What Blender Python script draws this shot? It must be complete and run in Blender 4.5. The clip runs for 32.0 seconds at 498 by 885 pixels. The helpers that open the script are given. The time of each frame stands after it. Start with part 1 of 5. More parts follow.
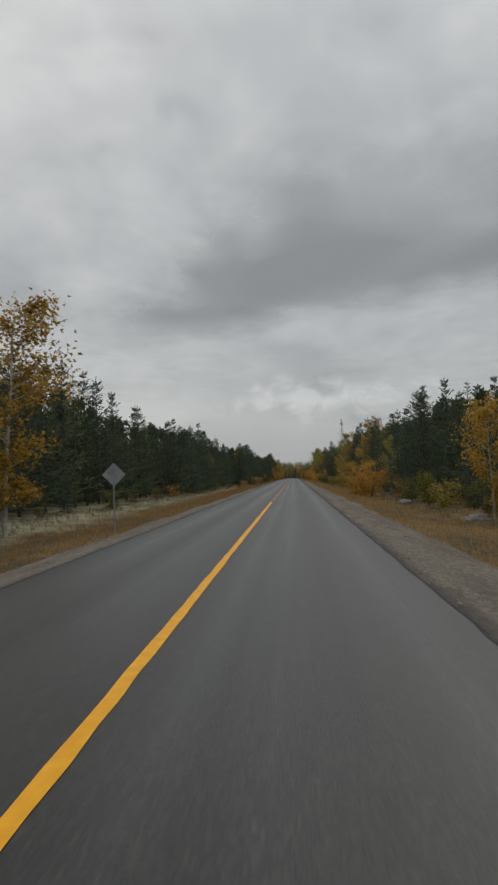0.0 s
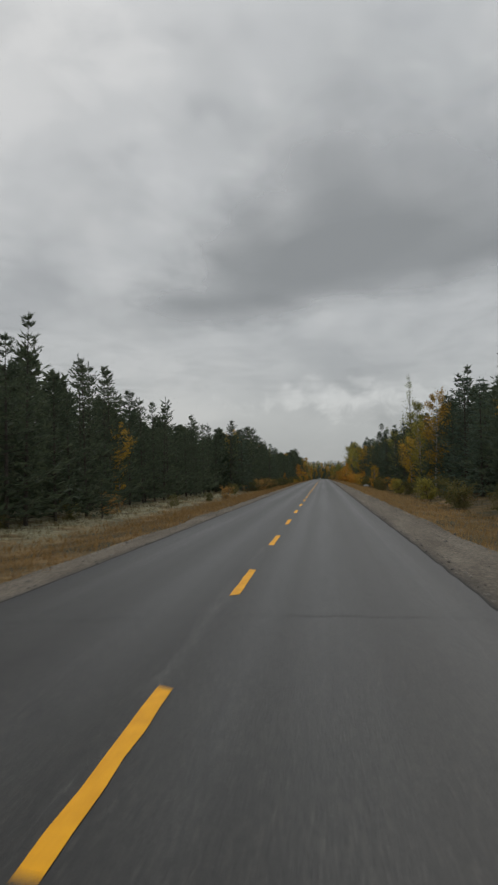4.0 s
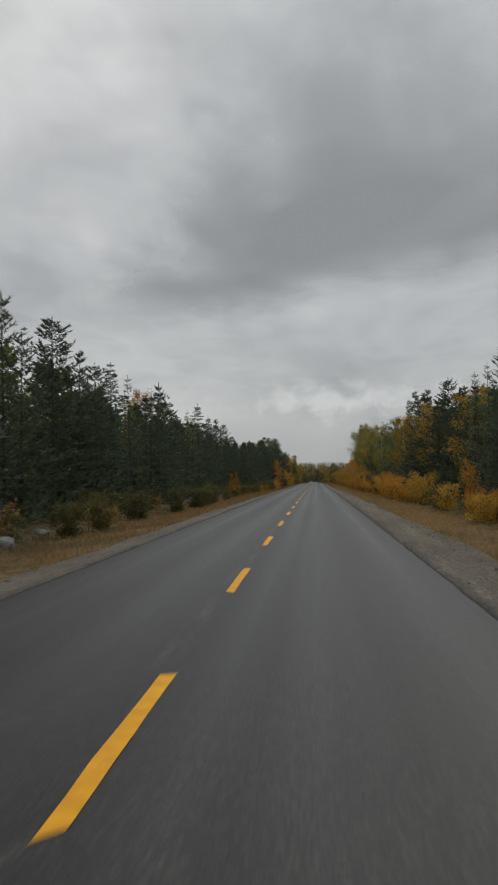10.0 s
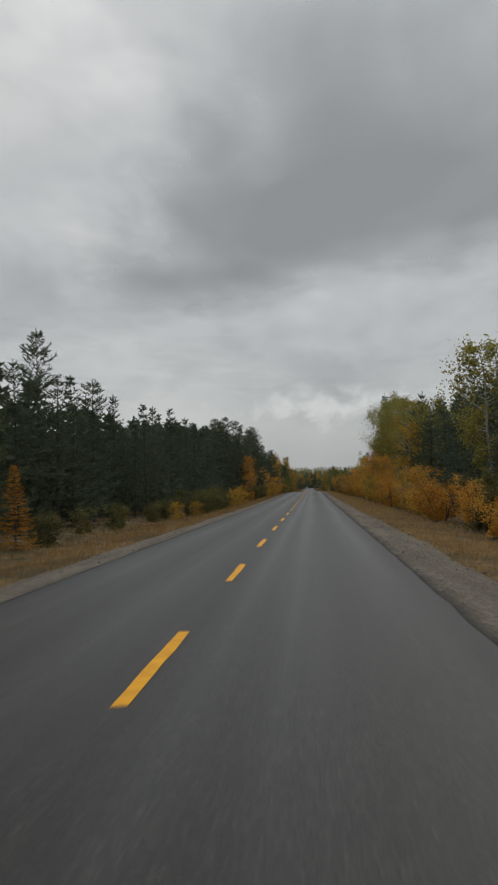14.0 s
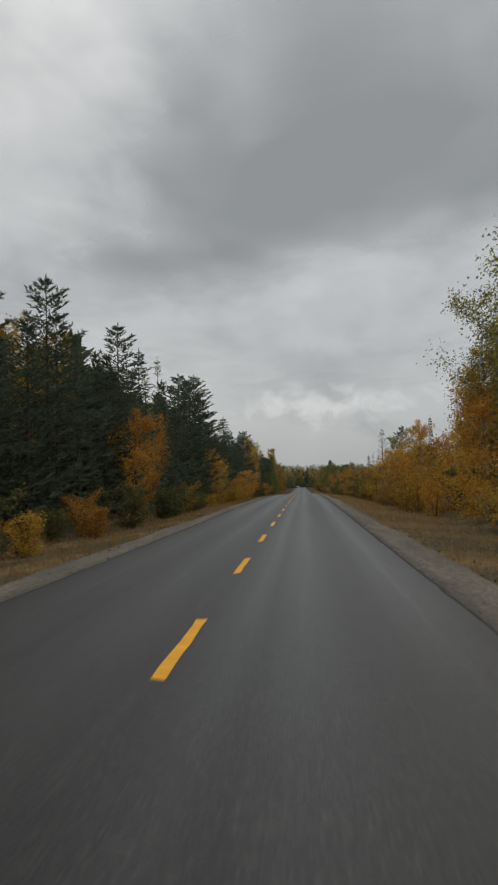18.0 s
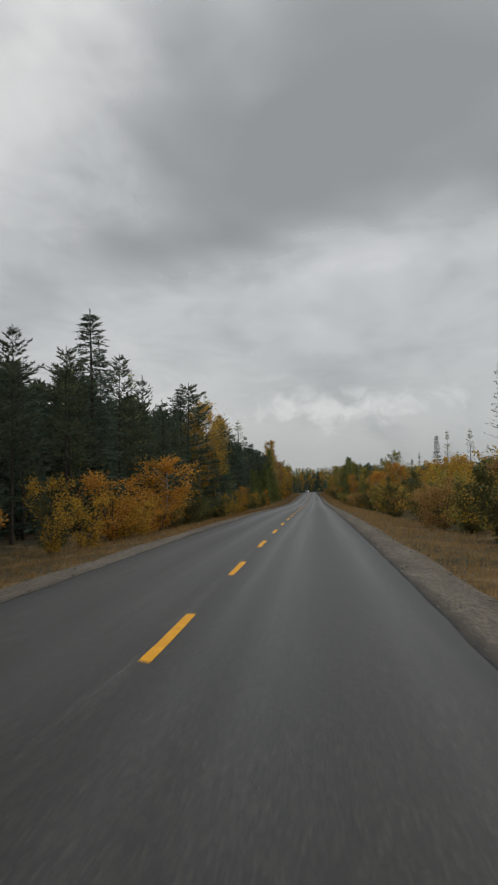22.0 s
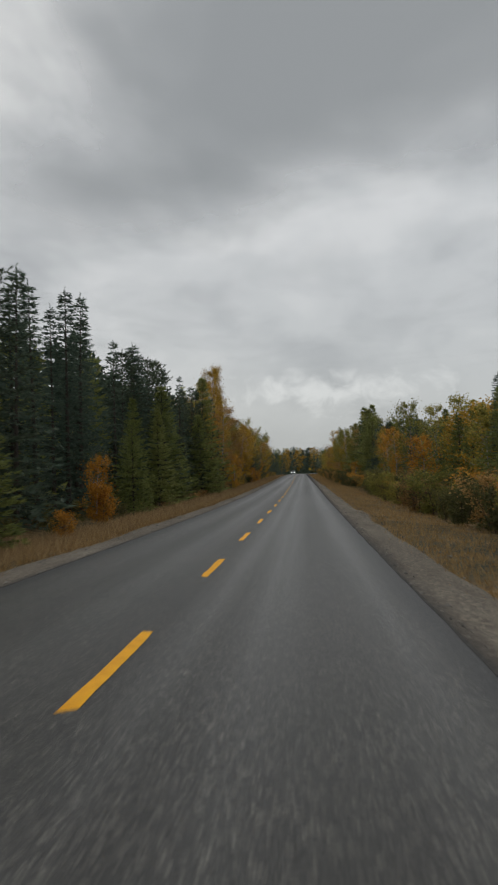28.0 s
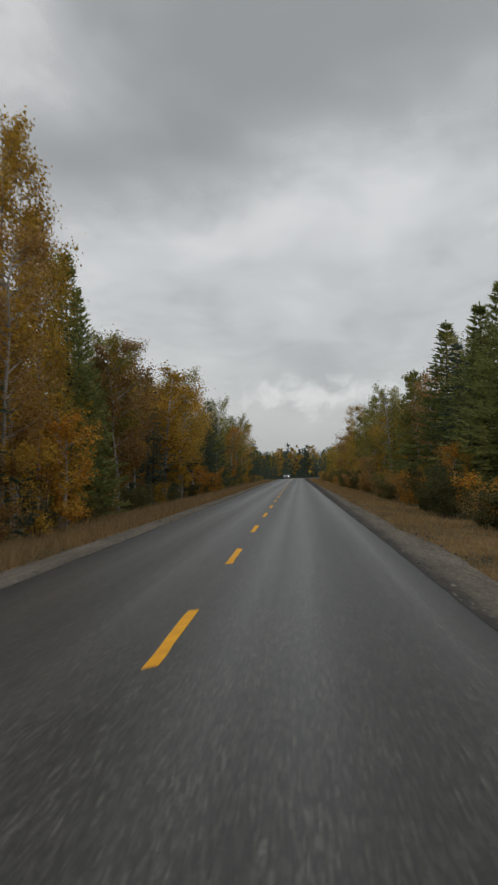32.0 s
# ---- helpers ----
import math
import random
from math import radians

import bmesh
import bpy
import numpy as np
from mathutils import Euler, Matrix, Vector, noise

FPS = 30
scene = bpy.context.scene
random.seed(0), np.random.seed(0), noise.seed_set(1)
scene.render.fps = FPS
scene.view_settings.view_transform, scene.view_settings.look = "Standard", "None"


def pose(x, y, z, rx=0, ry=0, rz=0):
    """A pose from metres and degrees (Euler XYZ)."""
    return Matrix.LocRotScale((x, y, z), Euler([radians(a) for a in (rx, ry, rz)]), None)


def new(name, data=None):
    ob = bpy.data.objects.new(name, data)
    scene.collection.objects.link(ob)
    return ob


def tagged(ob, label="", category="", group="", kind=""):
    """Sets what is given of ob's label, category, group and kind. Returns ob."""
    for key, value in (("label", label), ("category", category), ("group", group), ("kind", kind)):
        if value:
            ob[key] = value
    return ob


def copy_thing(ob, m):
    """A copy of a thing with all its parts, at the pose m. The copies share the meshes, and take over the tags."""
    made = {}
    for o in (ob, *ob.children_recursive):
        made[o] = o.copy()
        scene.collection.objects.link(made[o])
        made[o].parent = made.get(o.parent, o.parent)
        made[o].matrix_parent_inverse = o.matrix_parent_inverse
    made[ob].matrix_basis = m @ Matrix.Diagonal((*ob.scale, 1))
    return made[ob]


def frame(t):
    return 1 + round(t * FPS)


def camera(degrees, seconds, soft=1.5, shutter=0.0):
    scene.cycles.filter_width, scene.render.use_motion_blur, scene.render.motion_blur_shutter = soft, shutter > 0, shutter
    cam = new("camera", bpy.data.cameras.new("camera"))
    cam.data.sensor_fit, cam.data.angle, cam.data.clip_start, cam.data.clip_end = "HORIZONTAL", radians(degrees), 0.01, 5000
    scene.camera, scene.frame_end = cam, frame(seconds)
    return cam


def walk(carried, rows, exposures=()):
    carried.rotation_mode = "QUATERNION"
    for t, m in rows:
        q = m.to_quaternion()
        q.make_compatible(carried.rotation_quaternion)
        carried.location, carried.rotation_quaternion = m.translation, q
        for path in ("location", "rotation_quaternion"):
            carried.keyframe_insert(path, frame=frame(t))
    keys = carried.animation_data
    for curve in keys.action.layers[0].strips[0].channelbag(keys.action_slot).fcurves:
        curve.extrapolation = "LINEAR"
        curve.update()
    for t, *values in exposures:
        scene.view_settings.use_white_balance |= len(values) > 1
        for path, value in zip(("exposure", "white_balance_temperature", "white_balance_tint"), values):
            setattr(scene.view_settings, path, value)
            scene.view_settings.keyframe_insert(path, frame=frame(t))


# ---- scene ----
# ---------- the road's line: gentle grades, nearly straight, then a bend to the right ----------
GRADES = ((-400, 0.009), (250, 0.009), (380, 0.0056), (480, 0.0101), (560, 0.0010), (600, -0.0036), (650, -0.006), (700, 0.0), (760, 0.008),
          (900, 0.010), (1050, 0.006), (1150, 0.0), (6000, 0.0))
BEND = 1035.0          # where the bend starts
RADIUS = 190.0


def slope(s):
    for (a, ga), (b, gb) in zip(GRADES, GRADES[1:]):
        if s <= b:
            return ga + (gb - ga) * (s - a) / (b - a)
    return 0.0


LEVELS = [0.0]
for k in range(-399, 1300):
    LEVELS.append(LEVELS[-1] + slope(k - 0.5))


def level(y):
    """Height of the road's crown at y."""
    u = min(max(y + 400, 0), len(LEVELS) - 1.001)
    return LEVELS[int(u)] + (u - int(u)) * (LEVELS[int(u) + 1] - LEVELS[int(u)])


def drift(s):
    u = min(max((s - 720) / 300, 0), 1)
    return -1.2 * u * u * (3 - 2 * u)


def along(s, off=0.0):
    """Place on the plan at s metres along the road, off metres to the right of its middle."""
    if s <= BEND:
        return drift(s) + off, s
    a = min((s - BEND) / RADIUS, 1.35)
    extra = (s - BEND) - a * RADIUS
    x = drift(BEND) + RADIUS * (1 - math.cos(a)) + extra * math.sin(a)
    y = BEND + RADIUS * math.sin(a) + extra * math.cos(a)
    return x + off * math.cos(a), y - off * math.sin(a)


# ---------- camera ----------
EYE = 1.65
cam = camera(30.8, 32.0, soft=2.2, shutter=0.22)
# seconds, metres right of the middle line, metres along, yaw, pitch, lean to the right
DRIVE = (
    (0.0, 1.43, -8.4, 2.78, 2.13, 1.70), (1.0, 1.43, 14.3, 3.20, 2.24, 1.72), (2.0, 1.39, 37.6, 3.75, 2.25, 1.70),
    (5.0, 1.27, 110.0, 4.78, 2.14, 1.40), (6.0, 1.28, 132.9, 3.44, 2.33, 1.65), (7.0, 1.30, 157.3, 3.51, 2.31, 1.50),
    (8.0, 1.38, 181.2, 3.57, 2.60, 1.60), (9.0, 1.35, 205.7, 4.49, 2.66, 1.20), (10.0, 1.29, 229.8, 4.18, 2.27, 1.15),
    (11.0, 1.39, 253.7, 3.77, 2.43, 1.45), (12.0, 1.55, 277.9, 4.13, 2.47, 1.70), (13.0, 1.58, 301.8, 3.96, 2.76, 1.70),
    (16.0, 1.34, 375.4, 4.09, 2.56, 1.45), (17.0, 1.33, 399.9, 4.25, 2.30, 1.50), (18.0, 1.31, 424.2, 3.43, 2.65, 1.60),
    (19.0, 1.41, 448.9, 3.60, 2.52, 1.52), (20.0, 1.51, 473.4, 3.53, 2.65, 1.50), (21.0, 1.61, 498.0, 3.83, 2.73, 1.25),
    (22.0, 1.72, 522.1, 4.12, 3.02, 1.40), (23.0, 1.78, 546.3, 4.63, 3.06, 1.33), (24.0, 1.82, 570.6, 4.08, 3.10, 1.48),
    (25.0, 1.70, 595.2, 4.01, 2.60, 1.55), (28.0, 1.78, 668.4, 3.48, 2.43, 1.40), (29.0, 1.71, 693.0, 3.88, 2.02, 1.50),
    (30.0, 1.55, 717.4, 3.70, 1.82, 1.35), (31.0, 1.35, 741.9, 3.57, 1.88, 1.45), (32.0, 1.32, 766.2, 3.22, 2.03, 1.40))
rows = []
for t, off, s, yaw, pitch, lean in DRIVE:
    x, y = along(s, off)
    place = pose(x, y, level(y) + EYE, 0, 0, yaw) @ pose(0, 0, 0, 90 + pitch + math.degrees(slope(s)))
    rows.append((t, place @ pose(0, 0, 0, 0, 0, -lean)))
walk(cam, rows, exposures=((0.0, -0.11), (13.0, -0.07), (22.0, 0.03), (32.0, 0.10)))

# ---------- sky and light: a grey autumn overcast ----------
world = bpy.data.worlds.new("overcast_sky")
scene.world = world
world.use_nodes = True
wn, wl = world.node_tree.nodes, world.node_tree.links
wn.clear()


def node(nodes, kind, **values):
    n = nodes.new(kind)
    for key, value in values.items():
        if key in n.inputs:
            n.inputs[key].default_value = value
    return n


def ramp(nodes, links, source, stops, ease="LINEAR"):
    r = nodes.new("ShaderNodeValToRGB")
    r.color_ramp.interpolation = ease
    e = r.color_ramp.elements
    while len(e) < len(stops):
        e.new(0.5)
    for el, (p, c) in zip(e, stops):
        el.position, el.color = p, (c if len(c) == 4 else (*c, 1))
    links.new(source, r.inputs[0])
    return r.outputs[0]


def mathn(nodes, links, op, a, b=None, clamp=False):
    n = nodes.new("ShaderNodeMath")
    n.operation, n.use_clamp = op, clamp
    for i, v in enumerate((a, b)):
        if v is None:
            continue
        if isinstance(v, (int, float)):
            n.inputs[i].default_value = v
        else:
            links.new(v, n.inputs[i])
    return n.outputs[0]


def mixc(nodes, links, fac, a, b, mode="MIX"):
    n = nodes.new("ShaderNodeMix")
    n.data_type, n.blend_type = "RGBA", mode
    for i, v in ((0, fac), (6, a), (7, b)):
        if isinstance(v, (int, float)):
            n.inputs[i].default_value = v
        elif isinstance(v, tuple):
            n.inputs[i].default_value = (*v, 1) if len(v) == 3 else v
        else:
            links.new(v, n.inputs[i])
    return n.outputs[2]


SUN_UP, SUN_TURN = 38.0, -20.0
sky = wn.new("ShaderNodeTexSky")
sky.sky_type, sky.sun_disc = "NISHITA", False
sky.sun_elevation, sky.sun_rotation = radians(SUN_UP), radians(SUN_TURN)
tex = wn.new("ShaderNodeTexCoord")
sep = wn.new("ShaderNodeSeparateXYZ")
wl.new(tex.outputs["Generated"], sep.inputs[0])
up = mathn(wn, wl, "MAXIMUM", sep.outputs[2], 0.0)
low = mathn(wn, wl, "ADD", up, 0.14)
squash = wn.new("ShaderNodeMapping")
squash.inputs["Scale"].default_value = (1.0, 0.6, 1.45)
wl.new(tex.outputs["Generated"], squash.inputs[0])


def puffs(scale, detail, rough, warp):
    t = node(wn, "ShaderNodeTexNoise", Scale=scale, Detail=detail, Roughness=rough, Distortion=warp)
    wl.new(squash.outputs[0], t.inputs["Vector"])
    return t.outputs[0]


billow = mathn(wn, wl, "ADD", mathn(wn, wl, "MULTIPLY", puffs(4.2, 3.0, 0.5, 0.3), 0.6), mathn(wn, wl, "MULTIPLY", puffs(11.0, 5.0, 0.52, 0.35), 0.4))
cloud = ramp(wn, wl, billow, ((0.36, (0.425, 0.44, 0.45)), (0.50, (0.525, 0.54, 0.545)), (0.63, (0.605, 0.615, 0.615))), "EASE")
# as under any overcast, the zenith is brighter than the rim
band = ramp(wn, wl, up, ((0.0, (0.62, 0.66, 0.69)), (0.035, (0.71, 0.735, 0.755)), (0.075, (0.88, 0.885, 0.885)), (0.20, (0.95, 0.95, 0.95)), (0.45, (1.08, 1.08, 1.08)), (1.0, (2.5, 2.5, 2.5))))
# a bright rift low over the road ahead, torn into wisps
rx = mathn(wn, wl, "DIVIDE", mathn(wn, wl, "SUBTRACT", sep.outputs[0], 0.025), 0.080)
rz = mathn(wn, wl, "DIVIDE", mathn(wn, wl, "SUBTRACT", sep.outputs[2], 0.092), 0.016)
rr = mathn(wn, wl, "SQRT", mathn(wn, wl, "ADD", mathn(wn, wl, "MULTIPLY", rx, rx), mathn(wn, wl, "MULTIPLY", rz, rz)))
rr = mathn(wn, wl, "ADD", rr, mathn(wn, wl, "MULTIPLY", mathn(wn, wl, "SUBTRACT", puffs(30.0, 5.0, 0.58, 0.5), 0.5), 4.2))
ahead = mathn(wn, wl, "GREATER_THAN", sep.outputs[1], 0.0)
rift = mathn(wn, wl, "MULTIPLY", ramp(wn, wl, mathn(wn, wl, "MULTIPLY", rr, 0.5), ((0.0, (1, 1, 1)), (0.8, (0, 0, 0))), "EASE"), ahead)
cloud = mixc(wn, wl, mathn(wn, wl, "MULTIPLY", rift, 0.7), cloud, (0.76, 0.77, 0.765))
grey = mixc(wn, wl, 1.0, cloud, band, "MULTIPLY")
thin = mixc(wn, wl, 1.0, sky.outputs[0], (0.10, 0.10, 0.10), "MULTIPLY")
back = wn.new("ShaderNodeBackground")
wl.new(mixc(wn, wl, 0.94, thin, grey), back.inputs[0])
back.inputs[1].default_value = 1.0
wl.new(back.outputs[0], wn.new("ShaderNodeOutputWorld").inputs[0])

sun = new("sun", bpy.data.lights.new("sun", "SUN"))
sun.data.energy, sun.data.angle, sun.data.color = 0.5, radians(25), (1.0, 0.97, 0.92)
sun.matrix_world = pose(0, 0, 60, 90 - SUN_UP, 0, 180 + SUN_TURN)


# ---------- materials ----------
def material(name):
    m = bpy.data.materials.new(name)
    m.use_nodes = True
    n, l = m.node_tree.nodes, m.node_tree.links
    n.clear()
    out = n.new("ShaderNodeOutputMaterial")
    return m, n, l, out


def principled(n, l, out, rough=0.8, spec=0.3, metal=0.0):
    b = n.new("ShaderNodeBsdfPrincipled")
    b.inputs["Roughness"].default_value = rough
    b.inputs["Specular IOR Level"].default_value = spec
    b.inputs["Metallic"].default_value = metal
    l.new(b.outputs[0], out.inputs[0])
    return b


def where(n, l, sx=1.0, sy=1.0, sz=1.0):
    g = n.new("ShaderNodeNewGeometry")
    m = n.new("ShaderNodeMapping")
    m.inputs["Scale"].default_value = (sx, sy, sz)
    l.new(g.outputs["Position"], m.inputs[0])
    return m.outputs[0]


def noise_at(n, l, vec, scale, detail=4.0, rough=0.55, warp=0.0):
    t = node(n, "ShaderNodeTexNoise", Scale=scale, Detail=detail, Roughness=rough, Distortion=warp)
    l.new(vec, t.inputs["Vector"])
    return t.outputs[0]


def bump(n, l, height, strength, distance, target):
    b = n.new("ShaderNodeBump")
    b.inputs["Strength"].default_value, b.inputs["Distance"].default_value = strength, distance
    l.new(height, b.inputs["Height"])
    l.new(b.outputs[0], target.inputs["Normal"])


def plain(name, low, high, scale=3.0, rough=0.8, spec=0.3, metal=0.0, relief=0.3, depth=0.01):
    m, n, l, out = material(name)
    b = principled(n, l, out, rough, spec, metal)
    v = where(n, l)
    a = noise_at(n, l, v, scale, 5)
    f = noise_at(n, l, v, scale * 9, 3)
    both = mathn(n, l, "ADD", mathn(n, l, "MULTIPLY", a, 0.65), mathn(n, l, "MULTIPLY", f, 0.35))
    l.new(ramp(n, l, both, ((0.35, low), (0.65, high))), b.inputs["Base Color"])
    if relief:
        bump(n, l, f, relief, depth, b)
    return m


def cloud_material():
    """Low cloud: lets part of the sky through, scatters the rest."""
    m, n, l, out = material("low_cloud")
    g = n.new("ShaderNodeNewGeometry")
    p = n.new("ShaderNodeSeparateXYZ")
    l.new(g.outputs["Position"], p.inputs[0])
    x, y = p.outputs[0], p.outputs[1]

    def swell(sx, sy, detail, rough, amount):
        v = noise_at(n, l, where(n, l, sx, sy, 0.0), 1.0, detail, rough, 0.4)
        return mathn(n, l, "MULTIPLY", mathn(n, l, "SUBTRACT", v, 0.5), amount)

    def rise(value, start, full):
        r = n.new("ShaderNodeMapRange")
        r.interpolation_type = "SMOOTHSTEP"
        r.inputs[1].default_value, r.inputs[2].default_value = start, full
        l.new(value, r.inputs[0])
        return r.outputs[0]

    wob = mathn(n, l, "ADD", swell(0.0040, 0.0016, 4, 0.5, 520.0), swell(0.0085, 0.0050, 4, 0.55, 200.0))
    # its far rim runs aslant over the road, its near side thins out slowly
    far = rise(mathn(n, l, "ADD", mathn(n, l, "ADD", mathn(n, l, "MULTIPLY", x, 0.75), y), wob), 1760.0, 1360.0)
    near = rise(mathn(n, l, "ADD", mathn(n, l, "SUBTRACT", y, mathn(n, l, "MULTIPLY", x, 0.25)), wob), 430.0, 1180.0)
    left = rise(mathn(n, l, "ADD", mathn(n, l, "ADD", x, mathn(n, l, "MULTIPLY", y, 0.34)), mathn(n, l, "MULTIPLY", wob, 0.55)), 170.0, 400.0)
    core = mathn(n, l, "MULTIPLY", mathn(n, l, "MULTIPLY", far, near), left)
    thin = rise(noise_at(n, l, where(n, l, 0.0046, 0.0024, 0.0), 1.0, 4, 0.5, 0.4), 0.40, 0.72)
    thick = mathn(n, l, "ADD", mathn(n, l, "MULTIPLY", core, 0.94), mathn(n, l, "MULTIPLY", thin, 0.24), True)
    cy = mathn(n, l, "SUBTRACT", y, 700.0)
    rim = mathn(n, l, "SQRT", mathn(n, l, "ADD", mathn(n, l, "MULTIPLY", x, x), mathn(n, l, "MULTIPLY", cy, cy)))
    thick = mathn(n, l, "MULTIPLY", thick, rise(rim, 2700.0, 1500.0))
    t = n.new("ShaderNodeBsdfTranslucent")
    t.inputs[0].default_value = (0.29, 0.30, 0.31, 1)
    clear = n.new("ShaderNodeBsdfTransparent")
    s = n.new("ShaderNodeMixShader")
    l.new(thick, s.inputs[0])
    l.new(clear.outputs[0], s.inputs[1])
    l.new(t.outputs[0], s.inputs[2])
    l.new(s.outputs[0], out.inputs[0])
    return m


def asphalt():
    m, n, l, out = material("asphalt")
    b = principled(n, l, out, 0.5, 0.24)
    g = n.new("ShaderNodeNewGeometry")
    pos = n.new("ShaderNodeSeparateXYZ")
    l.new(g.outputs["Position"], pos.inputs[0])
    v = where(n, l)
    wide = noise_at(n, l, where(n, l, 0.55, 0.012, 1), 1.0, 4)
    streak = noise_at(n, l, where(n, l, 1.0, 0.012, 1.0), 3.2, 5, 0.62)
    blotch = noise_at(n, l, where(n, l, 1.0, 0.4, 1.0), 0.5, 5, 0.6)
    grit = noise_at(n, l, v, 55.0, 3, 0.7)
    stone = n.new("ShaderNodeTexVoronoi")
    stone.inputs["Scale"].default_value = 46.0
    l.new(v, stone.inputs["Vector"])
    tracks = None
    for c, w in ((-2.45, 0.85), (-1.0, 0.75), (0.55, 0.45), (1.25, 0.6), (2.75, 0.5)):
        d = mathn(n, l, "SUBTRACT", 1.0, mathn(n, l, "DIVIDE", mathn(n, l, "ABSOLUTE", mathn(n, l, "SUBTRACT", pos.outputs[0], c)), w), True)
        tracks = d if tracks is None else mathn(n, l, "MAXIMUM", tracks, d)
    worn = mathn(n, l, "MULTIPLY", tracks, mathn(n, l, "ADD", mathn(n, l, "MULTIPLY", streak, 1.1), 0.1))
    base = ramp(n, l, mathn(n, l, "ADD", mathn(n, l, "MULTIPLY", wide, 0.6), mathn(n, l, "MULTIPLY", blotch, 0.4)), ((0.35, (0.021, 0.0198, 0.0175)), (0.65, (0.031, 0.0293, 0.026))))
    base = mixc(n, l, mathn(n, l, "MULTIPLY", worn, 0.75), base, (0.047, 0.0455, 0.042))
    # a pale trace of old paint beside the dashes
    trace = mathn(n, l, "SUBTRACT", 1.0, mathn(n, l, "DIVIDE", mathn(n, l, "ABSOLUTE", mathn(n, l, "ADD", pos.outputs[0], 0.13)), 0.14), True)
    patchy = ramp(n, l, noise_at(n, l, where(n, l, 6.0, 0.45, 1.0), 1.0, 5, 0.65), ((0.45, (0, 0, 0)), (0.62, (1, 1, 1))))
    spell = ramp(n, l, mathn(n, l, "MULTIPLY", pos.outputs[1], 0.001), ((0.0, (0, 0, 0)), (0.05, (0.7, 0.7, 0.7)), (0.16, (0.5, 0.5, 0.5)), (0.19, (1, 1, 1)), (0.26, (1, 1, 1)), (0.30, (0.2, 0.2, 0.2)), (0.50, (0.2, 0.2, 0.2)), (0.54, (0.6, 0.6, 0.6)), (0.60, (0.1, 0.1, 0.1))))
    base = mixc(n, l, mathn(n, l, "MULTIPLY", mathn(n, l, "MULTIPLY", trace, patchy), mathn(n, l, "MULTIPLY", spell, 0.45)), base, (0.26, 0.255, 0.24))
    # tar bleeds and darkens towards the rim
    rimmed = mathn(n, l, "ADD", mathn(n, l, "ABSOLUTE", pos.outputs[0]), mathn(n, l, "MULTIPLY", mathn(n, l, "SUBTRACT", noise_at(n, l, where(n, l, 1, 0.2, 1), 1.4, 5, 0.65), 0.5), 0.55))
    base = mixc(n, l, ramp(n, l, mathn(n, l, "MULTIPLY", rimmed, 0.25), ((0.735, (0, 0, 0)), (0.81, (0.9, 0.9, 0.9)))), base, (0.014, 0.014, 0.014))
    speck = ramp(n, l, stone.outputs["Color"], ((0.0, (0.35, 0.35, 0.35)), (0.70, (0.95, 0.95, 0.95)), (0.93, (6.0, 5.9, 5.5))))
    base = mixc(n, l, 0.85, base, speck, "MULTIPLY")
    base = mixc(n, l, 0.5, base, ramp(n, l, grit, ((0.35, (0.6, 0.6, 0.6)), (0.65, (1.35, 1.35, 1.35)))), "MULTIPLY")
    # brightness set in the colour along the road: darkest before 400 m, full past 680 m
    road_tone = ramp(n, l, mathn(n, l, "MULTIPLY", pos.outputs[1], 0.001), ((0.40, (0.45, 0.45, 0.45)), (0.50, (0.52, 0.52, 0.52)), (0.60, (0.74, 0.74, 0.74)), (0.68, (1.15, 1.15, 1.15))))
    base = mixc(n, l, 1.0, base, road_tone, "MULTIPLY")
    l.new(base, b.inputs["Base Color"])
    sheen = mathn(n, l, "ADD", mathn(n, l, "MULTIPLY", worn, 0.5), mathn(n, l, "MULTIPLY", wide, 0.5))
    l.new(ramp(n, l, sheen, ((0.15, (0.48, 0.48, 0.48)), (0.6, (0.37, 0.37, 0.37)))), b.inputs["Roughness"])
    bump(n, l, mathn(n, l, "ADD", grit, stone.outputs["Distance"]), 0.35, 0.006, b)
    return m


